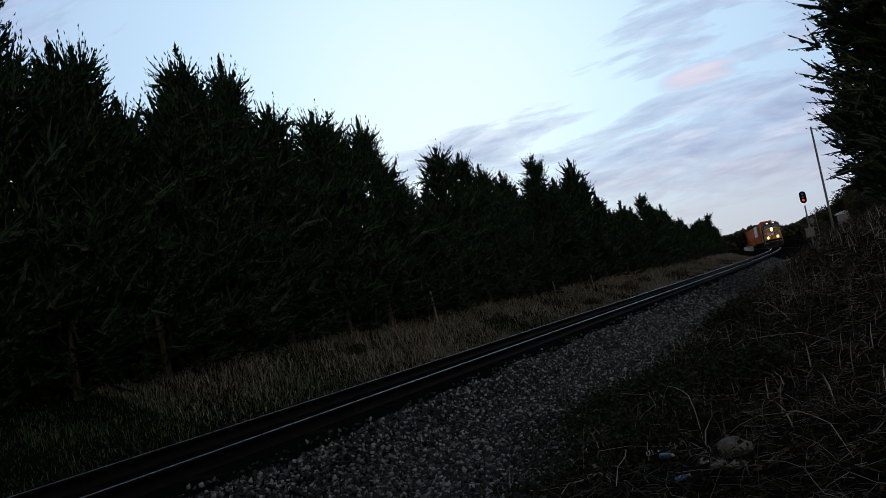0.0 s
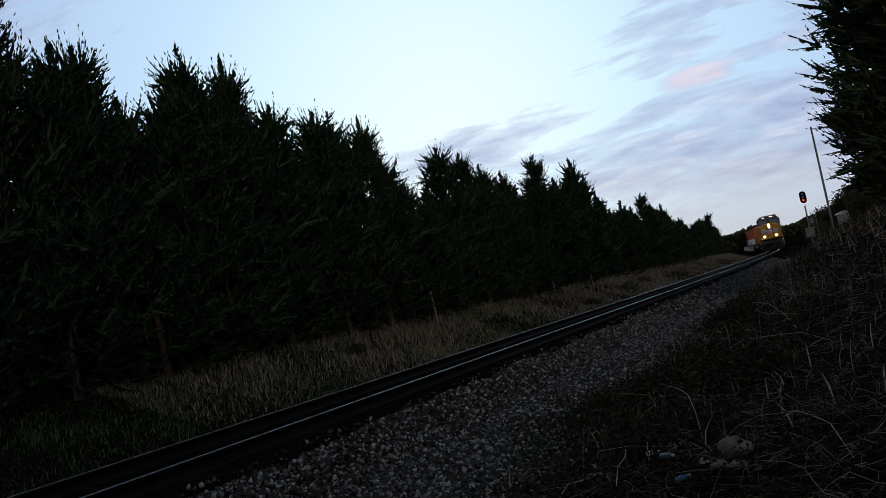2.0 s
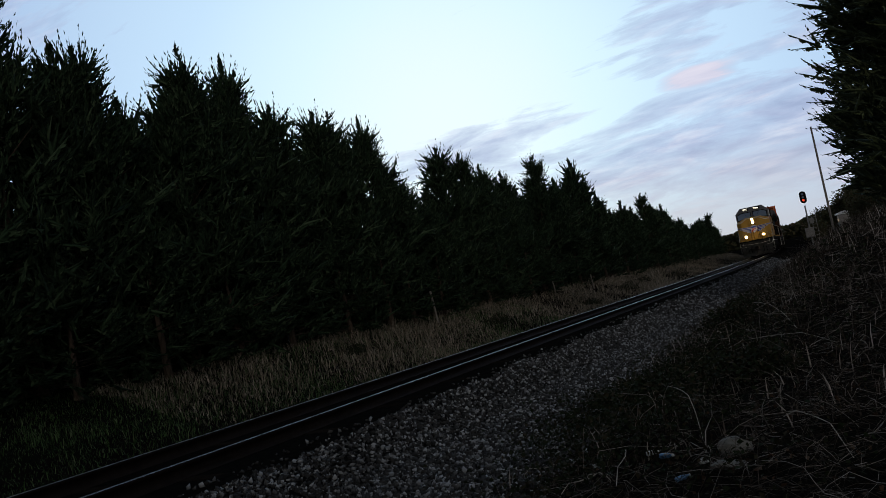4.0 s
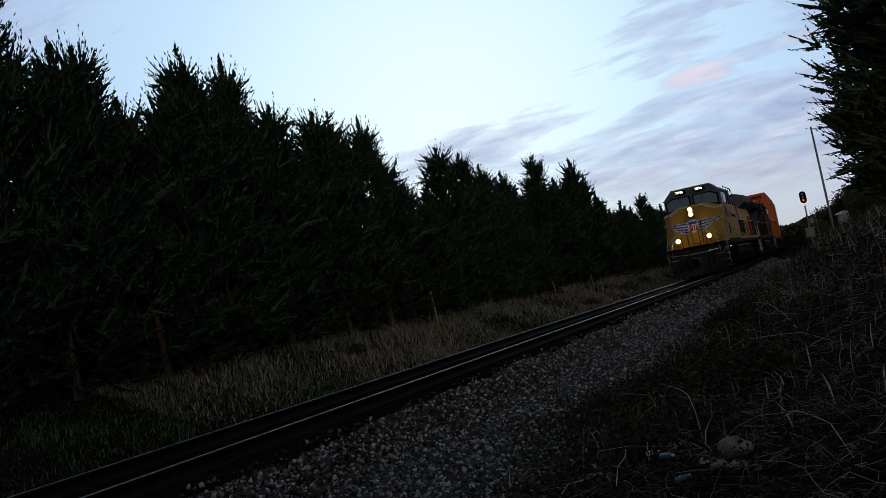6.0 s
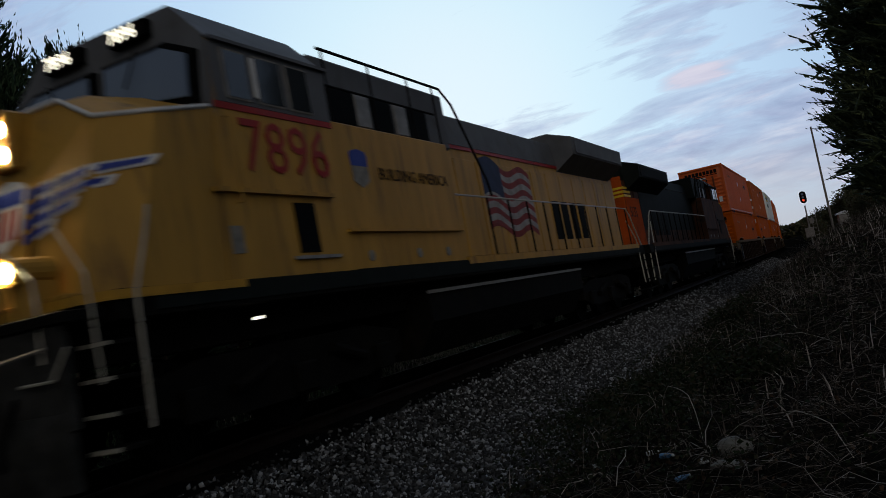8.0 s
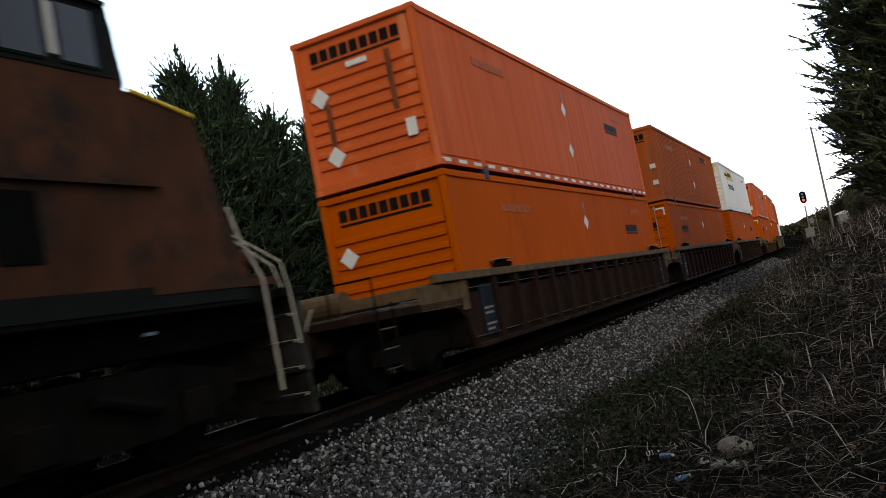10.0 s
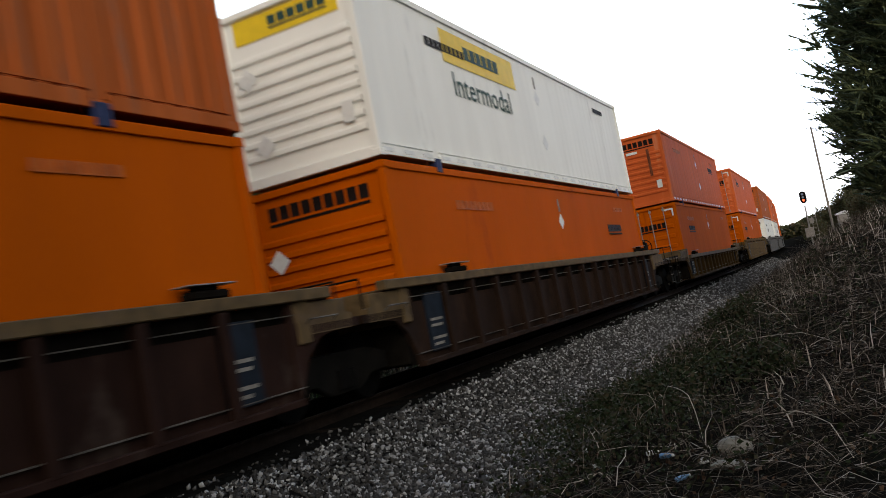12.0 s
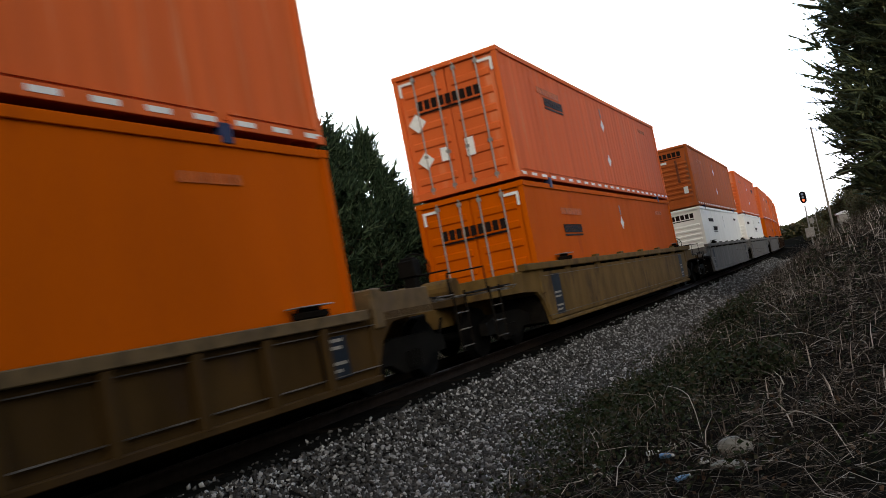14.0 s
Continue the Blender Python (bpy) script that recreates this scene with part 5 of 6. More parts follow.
def well_car(label, paint, chord, front_gap, rear_gap, rear_bogie, ribbed=True, drop=0.0):
    """Low-slung container well between end platforms carried on bogies."""
    ob = thing("well_car", label, "rail car", "container well cars")
    w = 1.42
    for s in (-1, 1):
        a, c = sorted((s * w, s * (w - 0.09)))
        f1, r1 = min(1.9, front_gap - 0.25), min(1.9, rear_gap - 0.25)
        bm = boxes((*sorted((s * (w + 0.07), s * (w - 0.09))), -0.72 * f1 * (drop == 0), 16.15 + 0.72 * r1 * (drop == 0), 1.42 - drop, 1.56 - drop), (a, c, -f1, -0.2, 1.18, 1.40), (a, c, 16.35, 16.15 + r1, 1.18, 1.40), bevel=0.012)
        sd = part("top_chord", bm, chord, ob)
        a, c = sorted((s * (w - 0.05), s * (w - 0.09)))
        o = [(-0.12, 0.26), (16.27, 0.26), (16.36, 0.55), (16.5, 0.8), (16.72, 0.98), (16.15 + r1, 1.06), (16.15 + r1, 1.20), (-f1, 1.20), (-f1, 1.06), (-0.57, 0.98), (-0.35, 0.8), (-0.21, 0.55)]
        part("side_sheet", prism(bmesh.new(), o, "x", a, c), paint, ob)
        g1, g2 = sorted((s * (w - 0.012), s * (w - 0.088)))
        for y0, sg, reach in ((-0.1, -1, f1), (16.25, 1, r1)):
            q = [(y0, 0.30), (y0 + sg * 0.12, 0.50), (y0 + sg * 0.30, 0.78), (y0 + sg * 0.58, 0.98), (y0 + sg * (reach - 0.12), 1.04), (y0 + sg * (reach - 0.12), 1.17), (y0 + sg * (0.72 * reach - 0.1), 1.425 - 0.5 * drop), (y0, 1.425 - drop)]
            part("end_gusset", prism(bmesh.new(), q, "x", g1, g2), paint, ob)
        a, c = sorted((s * (w + 0.05), s * (w - 0.10)))
        part("bottom_sill", boxes((a, c, -0.1, 16.25, 0.25, 0.33), bevel=0.01), paint, ob)
        if ribbed:
            for i in range(14):
                p = part("side_post", painted("side_post_low" if drop else "side_post", lambda: boxes((-0.10, 0.10, -0.07, 0.07, 0.30, 1.415 - drop), bevel=0.012), paint), None, ob)
                p.location = (s * (w - 0.045), 0.95 + i * 1.09, 0)
        else:
            for i in range(6):
                p = part("side_clip", painted("side_clip", lambda: boxes((-0.06, 0.06, -0.16, 0.16, 1.52, 1.62), (-0.02, 0.03, -0.2, 0.2, 1.36, 1.5), bevel=0.01), paint), None, ob)
                p.location = (s * (w - 0.03), 1.6 + i * 2.55, 0)
            a, c = sorted((s * w, s * (w - 0.06)))
            part("smooth_panel", prism(bmesh.new(), [(-0.1, 0.36), (16.25, 0.36), (16.36, 0.65), (16.5, 0.85), (16.5, 1.36), (-0.35, 1.36), (-0.35, 0.85), (-0.21, 0.65)], "x", a, c), paint, ob)
        for zl in (0.44, 1.27 - 0.8 * drop):
            a, c = sorted((s * (w - 0.05), s * (w + 0.004)))
            part("sheet_lip", boxes((a, c, -0.2, 16.35, zl, zl + 0.011)), LIP, ob, "worn bright lip")
        for yp in (0.28, 15.05):
            a, c = sorted((s * (w + 0.002), s * (w - 0.05)))
            dp = part("data_panel", boxes((a, c, yp, yp + 0.56, 0.42, 1.30 - drop), bevel=0.006), STENCIL, ob, "dark blue stencil panel")
            a, c = sorted((s * (w + 0.006), s * (w + 0.002)))
            for k, ln in enumerate((0.30, 0.42, 0.36, 0.40)):
                part("stencil_line", boxes((a, c, yp + 0.06, yp + 0.06 + ln, 0.50 + 0.09 * k + 0.10 * (k > 1), 0.54 + 0.09 * k + 0.10 * (k > 1))), DECAL_DIM, dp)
        for yy in (1.2, 14.6):
            gd = part("guide", boxes((s * 1.40 - 0.09, s * 1.40 + 0.09, yy + 0.12, yy + 0.68, 1.56 - drop, 1.65 - drop), (s * 1.38 - 0.05, s * 1.38 + 0.05, yy + 0.2, yy + 0.6, 1.65 - drop, 1.70 - drop), bevel=0.02), GAP, ob)
            part("guide_plate", boxes((s * 1.40 - 0.11, s * 1.40 + 0.11, yy + 0.05, yy + 0.75, 1.70 - drop, 1.715 - drop), bevel=0.004), SILVER, gd, "worn bright plate")
        # added black sheet: paints the shade in the gap below the chord
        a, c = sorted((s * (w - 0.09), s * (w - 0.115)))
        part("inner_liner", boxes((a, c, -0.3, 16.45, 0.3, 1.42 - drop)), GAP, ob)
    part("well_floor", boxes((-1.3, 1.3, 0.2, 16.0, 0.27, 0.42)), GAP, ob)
    for y0, y1, gap, sg in ((-0.35, -front_gap, front_gap, -1), (16.5, 16.15 + rear_gap, rear_gap, 1)):
        ya, yb = sorted((y0, y1))
        e = part("end_platform", boxes((-1.42, 1.42, ya, yb, 1.02, 1.14), (-0.32, 0.32, ya, yb, 0.66, 1.02), bevel=0.012), paint, ob)
        bm = boxes((-1.44, 1.44, y0 - 0.12, y0 + 0.12, 0.92, 1.46), bevel=0.015)
        for s in (-1, 1):
            prism(bm, [(y0, 1.02), (y0, 1.44), (y0 + sg * min(1.6, gap - 0.5), 1.20), (y0 + sg * min(1.6, gap - 0.5), 1.02)], "x", *sorted((s * 1.42, s * 1.33)))
        part("bulkhead", bm, chord, e)
        # shade-black plate closes the dark opening below the platform
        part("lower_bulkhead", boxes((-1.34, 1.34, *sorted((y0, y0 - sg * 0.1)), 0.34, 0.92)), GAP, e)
        yr = y1 - sg * 0.25
        for s in (-1, 1):
            bm = tube(bmesh.new(), [(s * 1.3, yr, 1.14), (s * 1.3, yr, 1.62), (s * 0.55, yr, 1.62), (s * 0.55, yr, 1.14)], 0.017)
            part("end_railing", bm, FRAMEGREY, e)
            bm = bmesh.new()
            if gap < 2.0:
                bm.free()
                continue
            for dy in (-0.22, 0.22):
                box(bm, s * 1.43 - 0.012, s * 1.43 + 0.012, yr + dy - 0.025, yr + dy + 0.025, 0.30, 1.25, 0.004)
            ladder = part("corner_ladder", bm, GAP, e)
            for k in range(4):
                rung = tube(bmesh.new(), [(s * 1.44, yr - 0.21, 0.36 + 0.27 * k), (s * 1.44, yr + 0.21, 0.36 + 0.27 * k)], 0.012)
                part("rung", rung, LIP, ladder, "worn bare rung")
        if gap > 2.0 and sg > 0:
            stand = part("brake_stand", boxes((0.52, 0.74, yr - 0.09, yr + 0.09, 1.14, 1.95), (0.48, 0.78, yr - 0.14, yr + 0.14, 1.62, 1.9), bevel=0.015), FRAMEGREY, e)
            ring = [(0.63 + 0.27 * math.cos(a), yr + sg * 0.2, 1.74 + 0.27 * math.sin(a)) for a in [k * math.pi / 9 for k in range(19)]]
            bm = tube(bmesh.new(), ring, 0.016)
            for a in (0.3, 1.35, 2.4):
                tube(bm, [(0.63 + 0.26 * math.cos(a), yr + sg * 0.2, 1.74 + 0.26 * math.sin(a)), (0.63 - 0.26 * math.cos(a), yr + sg * 0.2, 1.74 - 0.26 * math.sin(a))], 0.01)
            part("brake_wheel", bm, FRAMEGREY, stand)
        if gap > 2.0:
            part("air_reservoir", cyl(bmesh.new(), (-0.9, yr - sg * 0.75, 1.36), (0.35, yr - sg * 0.75, 1.36), 0.19, seg=14), chord, e)
            for px in (0.95, 1.12):
                part("brake_pipe", tube(bmesh.new(), [(px, y0, 1.25), (px + 0.04, (y0 + y1) / 2, 1.22), (px, y1, 1.2)], 0.022), FRAMEGREY, e)
            for k in range(3):
                part("platform_grating", boxes((-1.3, 1.36, *sorted((y0 + sg * (0.55 + 0.62 * k), y0 + sg * (0.95 + 0.62 * k))), 1.142, 1.18), bevel=0.004), LIP, e)
        for s in (-1, 1):
            part("air_hose", tube(bmesh.new(), [(s * 0.4, y1, 0.85), (s * 0.42, y1 + sg * 0.22, 0.55), (s * 0.3, y1 + sg * 0.45, 0.5)], 0.028), BLACK, e)
            part("side_handhold", tube(bmesh.new(), [(s * 1.43, yr - sg * 0.35, 1.15), (s * 1.5, yr - sg * 0.35, 1.2), (s * 1.5, yr - sg * 0.9, 1.2), (s * 1.43, yr - sg * 0.9, 1.15)], 0.012), LIP, e)
        part("coupler", boxes((-0.12, 0.12, *sorted((y1, y1 + sg * 0.55)), 0.72, 0.98), bevel=0.03), BLACK, e)
    bogie(ob, -1.66)
    if rear_bogie:
        bogie(ob, 16.15 + 1.72)
    return ob


LIP = material("worn_bare_edge", (0.085, 0.078, 0.068), 0.6, vary=0.6, scale=3, stretch=(1, 1, 1), stain=(0.02, 0.016, 0.012), stain_at=0.5, stain_scale=0.9)
DECAL_DIM = material("dim_stencil", (0.22, 0.21, 0.19), 0.7, vary=0.3, scale=8)


def loft(bm, A, B):
    a = [bm.verts.new(p) for p in A]
    b = [bm.verts.new(p) for p in B]
    n = len(A)
    bm.faces.new(a), bm.faces.new(b[::-1])
    for i in range(n):
        bm.faces.new((a[i], b[i], b[(i + 1) % n], a[(i + 1) % n]))
    return bm


def side_text(ob, words, size, y, z, mat, label, s=1, x=1.515):
    """Painted words on a side wall; s = 1 is the side at +x."""
    t = part("lettering", lettering(words, size), mat, ob, label)
    t.matrix_basis = Matrix.Translation((s * x, y, z)) @ Matrix(((0, 0, s, 0), (s, 0, 0, 0), (0, 1, 0, 0), (0, 0, 0, 1)))
    return t


def front_text(ob, words, size, x, y, z, mat, label):
    t = part("lettering", lettering(words, size), mat, ob, label)
    t.matrix_basis = Matrix.Translation((x, y, z)) @ Matrix(((1, 0, 0, 0), (0, 0, -1, 0), (0, 1, 0, 0), (0, 0, 0, 1)))
    return t


def loco_bogie(ob, yc):
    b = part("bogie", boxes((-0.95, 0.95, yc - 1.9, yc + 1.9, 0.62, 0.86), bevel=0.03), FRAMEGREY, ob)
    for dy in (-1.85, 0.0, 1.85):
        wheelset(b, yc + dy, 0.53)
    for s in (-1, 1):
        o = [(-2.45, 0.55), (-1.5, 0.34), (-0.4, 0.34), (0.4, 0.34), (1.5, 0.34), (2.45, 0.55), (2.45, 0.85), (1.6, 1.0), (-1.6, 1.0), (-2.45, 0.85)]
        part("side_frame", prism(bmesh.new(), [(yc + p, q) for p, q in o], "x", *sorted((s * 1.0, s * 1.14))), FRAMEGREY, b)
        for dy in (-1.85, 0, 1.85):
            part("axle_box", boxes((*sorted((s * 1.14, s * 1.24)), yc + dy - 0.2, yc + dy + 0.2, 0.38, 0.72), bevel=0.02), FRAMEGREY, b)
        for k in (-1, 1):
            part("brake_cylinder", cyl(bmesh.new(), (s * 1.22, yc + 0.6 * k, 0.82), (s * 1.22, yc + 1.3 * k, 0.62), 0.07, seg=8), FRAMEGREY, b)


def locomotive(lead):
    """Six-axle wide-cab diesel: nose, cab, equipment cabin, long hood, radiator wings, tank and bogies."""
    body, top = (ARMOUR, ARMOURGREY) if lead else (GRIMEBROWN, DARKGREEN)
    ob = thing("locomotive", "yellow and grey six-axle diesel locomotive with lit headlights" if lead else "orange and dark green six-axle diesel locomotive running hood first", "locomotive", "locomotives")
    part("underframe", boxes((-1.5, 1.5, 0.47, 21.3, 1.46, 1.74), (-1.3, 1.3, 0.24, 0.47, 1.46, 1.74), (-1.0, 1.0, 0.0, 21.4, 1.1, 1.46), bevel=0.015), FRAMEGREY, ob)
    part("side_sill", boxes((1.5, 1.515, 0.9, 20.6, 1.52, 1.72), (-1.515, -1.5, 0.9, 20.6, 1.52, 1.72)), DARKGREEN, ob)
    # front end below the deck
    p = part("pilot", boxes((-1.42, 1.42, -0.12, -0.02, 0.62, 1.50), (-0.18, 0.18, -0.75, 0.0, 0.72, 1.0), bevel=0.015), PLOUGH, ob)
    bm = bmesh.new()
    loft(bm, [(-1.38, -0.16, 0.14), (0, -0.52, 0.14), (1.38, -0.16, 0.14), (1.38, -0.06, 0.14), (0, -0.4, 0.14), (-1.38, -0.06, 0.14)],
         [(-1.38, -0.14, 0.78), (0, -0.24, 0.78), (1.38, -0.14, 0.78), (1.38, -0.04, 0.78), (0, -0.14, 0.78), (-1.38, -0.04, 0.78)])
    part("snow_plough", bm, PLOUGH, p)
    part("deck", boxes((-1.5, 1.5, -0.15, 0.3, 1.50, 1.60), bevel=0.01), FRAMEGREY, ob)
    part("coupler", boxes((-0.14, 0.14, -1.0, -0.5, 0.74, 1.02), bevel=0.04), BLACK, p)
    for k in (-0.8, -0.55, 0.55, 0.8):
        part("air_hose", tube(bmesh.new(), [(k, -0.12, 0.95), (k + 0.03, -0.34, 0.65), (k + 0.05, -0.38, 0.4)], 0.03, 6), BLACK, p)
    for s in (-1, 1):
        for k in range(4):
            st = part("step", boxes((*sorted((s * 1.18, s * 1.52)), 0.22 + 0.02 * k, 0.58, 0.36 + 0.30 * k, 0.40 + 0.30 * k), bevel=0.006), FRAMEGREY, ob)
            part("step_edge", boxes((*sorted((s * 1.18, s * 1.53)), 0.20 + 0.02 * k, 0.23 + 0.02 * k, 0.37 + 0.30 * k, 0.405 + 0.30 * k)), RAILPAINT, st, "pale step edge")
        bm = bmesh.new()
        tube(bm, [(s * 1.52, 0.62, 0.5), (s * 1.54, 0.66, 1.7), (s * 1.50, 0.9, 2.2), (s * 1.5, 1.0, 2.5)], 0.018)
        part("grab_rail", bm, RAILPAINT, ob, "pale bent grab rail")
        bm = bmesh.new()
        tube(bm, [(s * 0.95, -0.16, 1.05), (s * 1.35, -0.18, 1.05), (s * 1.52, -0.14, 1.3)], 0.015)
        part("grab_rail", bm, RAILPAINT, ob, "pale bent grab rail")
    bm = tube(bmesh.new(), [(-1.3, -0.18, 1.32), (-0.5, -0.28, 1.24), (0.5, -0.28, 1.24), (1.3, -0.18, 1.32)], 0.014)
    part("uncoupling_rod", bm, SILVER, p)
    # nose
    f = [(-1.08, 0.40, 1.60), (1.08, 0.40, 1.60), (1.10, 0.916, 3.43), (0.58, 1.003, 3.74), (-0.58, 1.003, 3.74), (-1.10, 0.916, 3.43)]
    m = [(-1.49, 0.80, 1.60), (1.49, 0.80, 1.60), (1.49, 1.30, 3.43), (0.66, 1.30, 3.83), (-0.66, 1.30, 3.83), (-1.49, 1.30, 3.43)]
    b = [(-1.49, 2.2, 1.60), (1.49, 2.2, 1.60), (1.49, 2.2, 3.60), (0.75, 2.2, 3.90), (-0.75, 2.2, 3.90), (-1.49, 2.2, 3.60)]
    bm = loft(bmesh.new(), f, m)
    loft(bm, m, b)
    bmesh.ops.remove_doubles(bm, verts=bm.verts, dist=0.001)
    nose = part("nose", bm, body, ob)
    slant = lambda z: 0.40 + 0.282 * (z - 1.6)
    door = [(-0.16, 1.70), (0.44, 1.70), (0.44, 3.02), (-0.16, 3.02)]
    nd = part("nose_door", loft(bmesh.new(), [(x, slant(z) - 0.02, z) for x, z in door], [(x, slant(z) + 0.03, z) for x, z in door]), body, nose)
    for xb in (-0.12, 0.40):
        part("door_hinge_bar", tube(bmesh.new(), [(xb, slant(1.75) - 0.03, 1.75), (xb, slant(2.9) - 0.03, 2.9)], 0.018), BLACK, nd)
    bm = bmesh.new()
    tube(bm, [(-1.5, 2.1, 3.60), (-1.49, 1.29, 3.45), (-1.10, 0.90, 3.45), (-0.58, 0.99, 3.76), (0.58, 0.99, 3.76), (1.10, 0.90, 3.45), (1.49, 1.29, 3.45), (1.5, 2.1, 3.60)], 0.026)
    part("nose_stripe", bm, WHITEPAINT if lead else YELLOWSIGN, nose, "white edge stripe")
    part("front_sill", boxes((-1.12, 1.12, 0.26, 0.42, 1.60, 1.78), bevel=0.01), body, ob)
    part("sill_stripe", prism(bmesh.new(), [(-1.525, 2.2), (-1.525, 0.45), (-1.32, 0.2), (1.32, 0.2), (1.525, 0.45), (1.525, 2.2), (1.50, 2.2), (1.50, 0.47), (1.31, 0.235), (-1.31, 0.235), (-1.50, 0.47), (-1.50, 2.2)], "z", 1.645, 1.73), SILLYELLOW if lead else body, ob, "yellow sill stripe")
    for s in (-1, 1):
        bm = tube(bmesh.new(), [(s * 0.78, slant(2.95) - 0.03, 2.95), (s * 0.80, slant(2.95) - 0.14, 2.9), (s * 0.84, slant(2.4) - 0.16, 2.45), (s * 1.46, 0.2, 1.90), (s * 1.5, 0.18, 1.6), (s * 1.52, 0.16, 0.95)], 0.014)
        part("porch_handrail", bm, RAILPAINT, ob, "pale bent handrail")
        bm = tube(bmesh.new(), [(s * 0.30, 0.02, 2.62), (s * 0.45, 0.01, 2.5), (s * 1.14, -0.06, 1.90), (s * 1.20, -0.10, 1.6), (s * 1.20, -0.13, 1.2)], 0.014)
        part("porch_handrail", bm, RAILPAINT, ob, "pale bent handrail")
        for xs, zt in ((0.30, 2.62), (0.62, 2.36)):
            part("porch_stanchion", cyl(bmesh.new(), (s * xs, 0.0, 1.58), (s * xs, 0.01, zt), 0.018, seg=6), FRAMEGREY, ob)
    for x in (-0.80, 0.80):
        d = part("ditch_light_housing", cyl(boxes((x - 0.1, x + 0.1, 0.05, 0.42, 1.6, 2.0), bevel=0.02), (x, 0.4, 2.03), (x, -0.06, 2.03), 0.14, 0.13, 18), body, ob)
        part("ditch_light", cyl(bmesh.new(), (x, -0.061, 2.03), (x, -0.075, 2.03), 0.088, 0.08, 18), HEADLIGHT if lead else PANE, d, "glowing warm lamp" if lead else "")
    hp = part("headlight_housing", boxes((-0.16, 0.16, 0.72, 1.5, 3.16, 3.76), bevel=0.03), body, ob)
    for z in (3.33, 3.59):
        part("headlight", cyl(bmesh.new(), (0, 0.725, z), (0, 0.705, z), 0.088, 0.08, 18), HEADLIGHT if lead else PANE, hp, "glowing warm lamp" if lead else "")
    # cab
    f = [(-1.50, 1.95, 1.60), (1.50, 1.95, 1.60), (1.50, 2.25, 4.38), (1.02, 2.30, 4.88), (-1.02, 2.30, 4.88), (-1.50, 2.25, 4.38)]
    b = [(x, 4.45, z) for x, _, z in f]
    part("cab", loft(bmesh.new(), f, b), body, ob)
    f2 = [(-1.515, 1.95 + 0.11 * 1.55, 3.55), (1.515, 1.95 + 0.11 * 1.55, 3.55), (1.515, 2.22, 4.39), (1.03, 2.27, 4.90), (-1.03, 2.27, 4.90), (-1.515, 2.22, 4.39)]
    cabtop = part("cab_roof", loft(bmesh.new(), f2[2:] , [(x, 4.5, z) for x, _, z in f2[2:]]), top, ob)
    for s in (-1, 1):
        o = [(s * 0.08, 3.86), (s * 1.40, 3.66), (s * 1.42, 4.26), (s * 1.05, 4.44), (s * 0.08, 4.44)]
        part("windscreen_gasket", loft(bmesh.new(), [(x, 2.02 + 0.11 * (z - 3.5), z) for x, z in o], [(x, 2.14 + 0.11 * (z - 3.5), z) for x, z in o]), BLACK, cabtop)
    bm = bmesh.new()
    part("windscreen_surround", loft(bm, [(-1.50, 2.13, 3.66), (1.50, 2.13, 3.66), (1.5, 2.21, 4.37), (1.02, 2.26, 4.87), (-1.02, 2.26, 4.87), (-1.5, 2.21, 4.37)], [(-1.50, 2.2, 3.50), (1.50, 2.2, 3.50), (1.5, 2.3, 4.30), (1.02, 2.35, 4.72), (-1.02, 2.35, 4.72), (-1.5, 2.3, 4.30)]), top, ob)
    for s in (-1, 1):
        o = [(s * 0.14, 3.93), (s * 1.33, 3.74), (s * 1.34, 4.22), (s * 1.0, 4.38), (s * 0.14, 4.38)]
        g = part("windscreen", loft(bmesh.new(), [(x, 1.985 + 0.11 * (z - 3.5), z) for x, z in o], [(x, 2.03 + 0.11 * (z - 3.5), z) for x, z in o]), PANE, cabtop, "windscreen with sky reflection in its glass colour")
        tube_bm = tube(bmesh.new(), [(s * 0.7, 2.02, 4.42), (s * 0.5, 1.99, 4.05)], 0.012)
        part("wiper", tube_bm, BLACK, cabtop)
        x0, x1 = sorted((s * 0.24, s * 0.80))
        nb = part("number_board", boxes((x0, x1, 2.10, 2.28, 4.60, 4.81), bevel=0.012), BLACK, cabtop)
        if lead:
            front_text(nb, "7896", 0.215, x0 + 0.02, 2.094, 4.632, NUMBERGLOW, "lit road number")
        # side windows of the cab
        for y0, y1 in ((2.42, 2.86), (2.98, 3.48), (3.58, 4.05)):
            a, c = sorted((s * 1.49, s * 1.525))
            fr = part("side_window", boxes((a, c, y0, y1, 3.72, 4.31), bevel=0.01), DECAL_DIM if lead else top, ob)
            a, c = sorted((s * 1.527, s * 1.532))
            part("pane", boxes((a, c, y0 + 0.03, y1 - 0.03, 3.75, 4.28)), SIDEPANE, fr)
        part("window_band", boxes((*sorted((s * 1.5, s * 1.512)), 2.25, 4.45, 3.68, 4.37)), top, ob)
        part("arm_rest_shade", boxes((*sorted((s * 1.53, s * 1.56)), 2.9, 2.95, 3.78, 4.25)), WHITEPAINT, ob)
        part("drip_rail", boxes((*sorted((s * 1.5, s * 1.56)), 2.25, 4.5, 4.36, 4.40)), top, ob)
        part("side_ledge", boxes((*sorted((s * 1.5, s * 1.56)), 1.95, 4.15, 2.66, 2.71), (*sorted((s * 1.5, s * 1.56)), 4.4, 7.9, 2.22, 2.26)), body, ob)
        if lead:
            part("cab_stripe", boxes((*sorted((s * 1.5, s * 1.513)), 2.2, 4.45, 3.60, 3.675)), REDLINE, ob, "thin red stripe")
            part("vent_sill", boxes((*sorted((s * 1.5, s * 1.54)), 3.15, 4.1, 1.90, 1.94)), SILVER, ob)
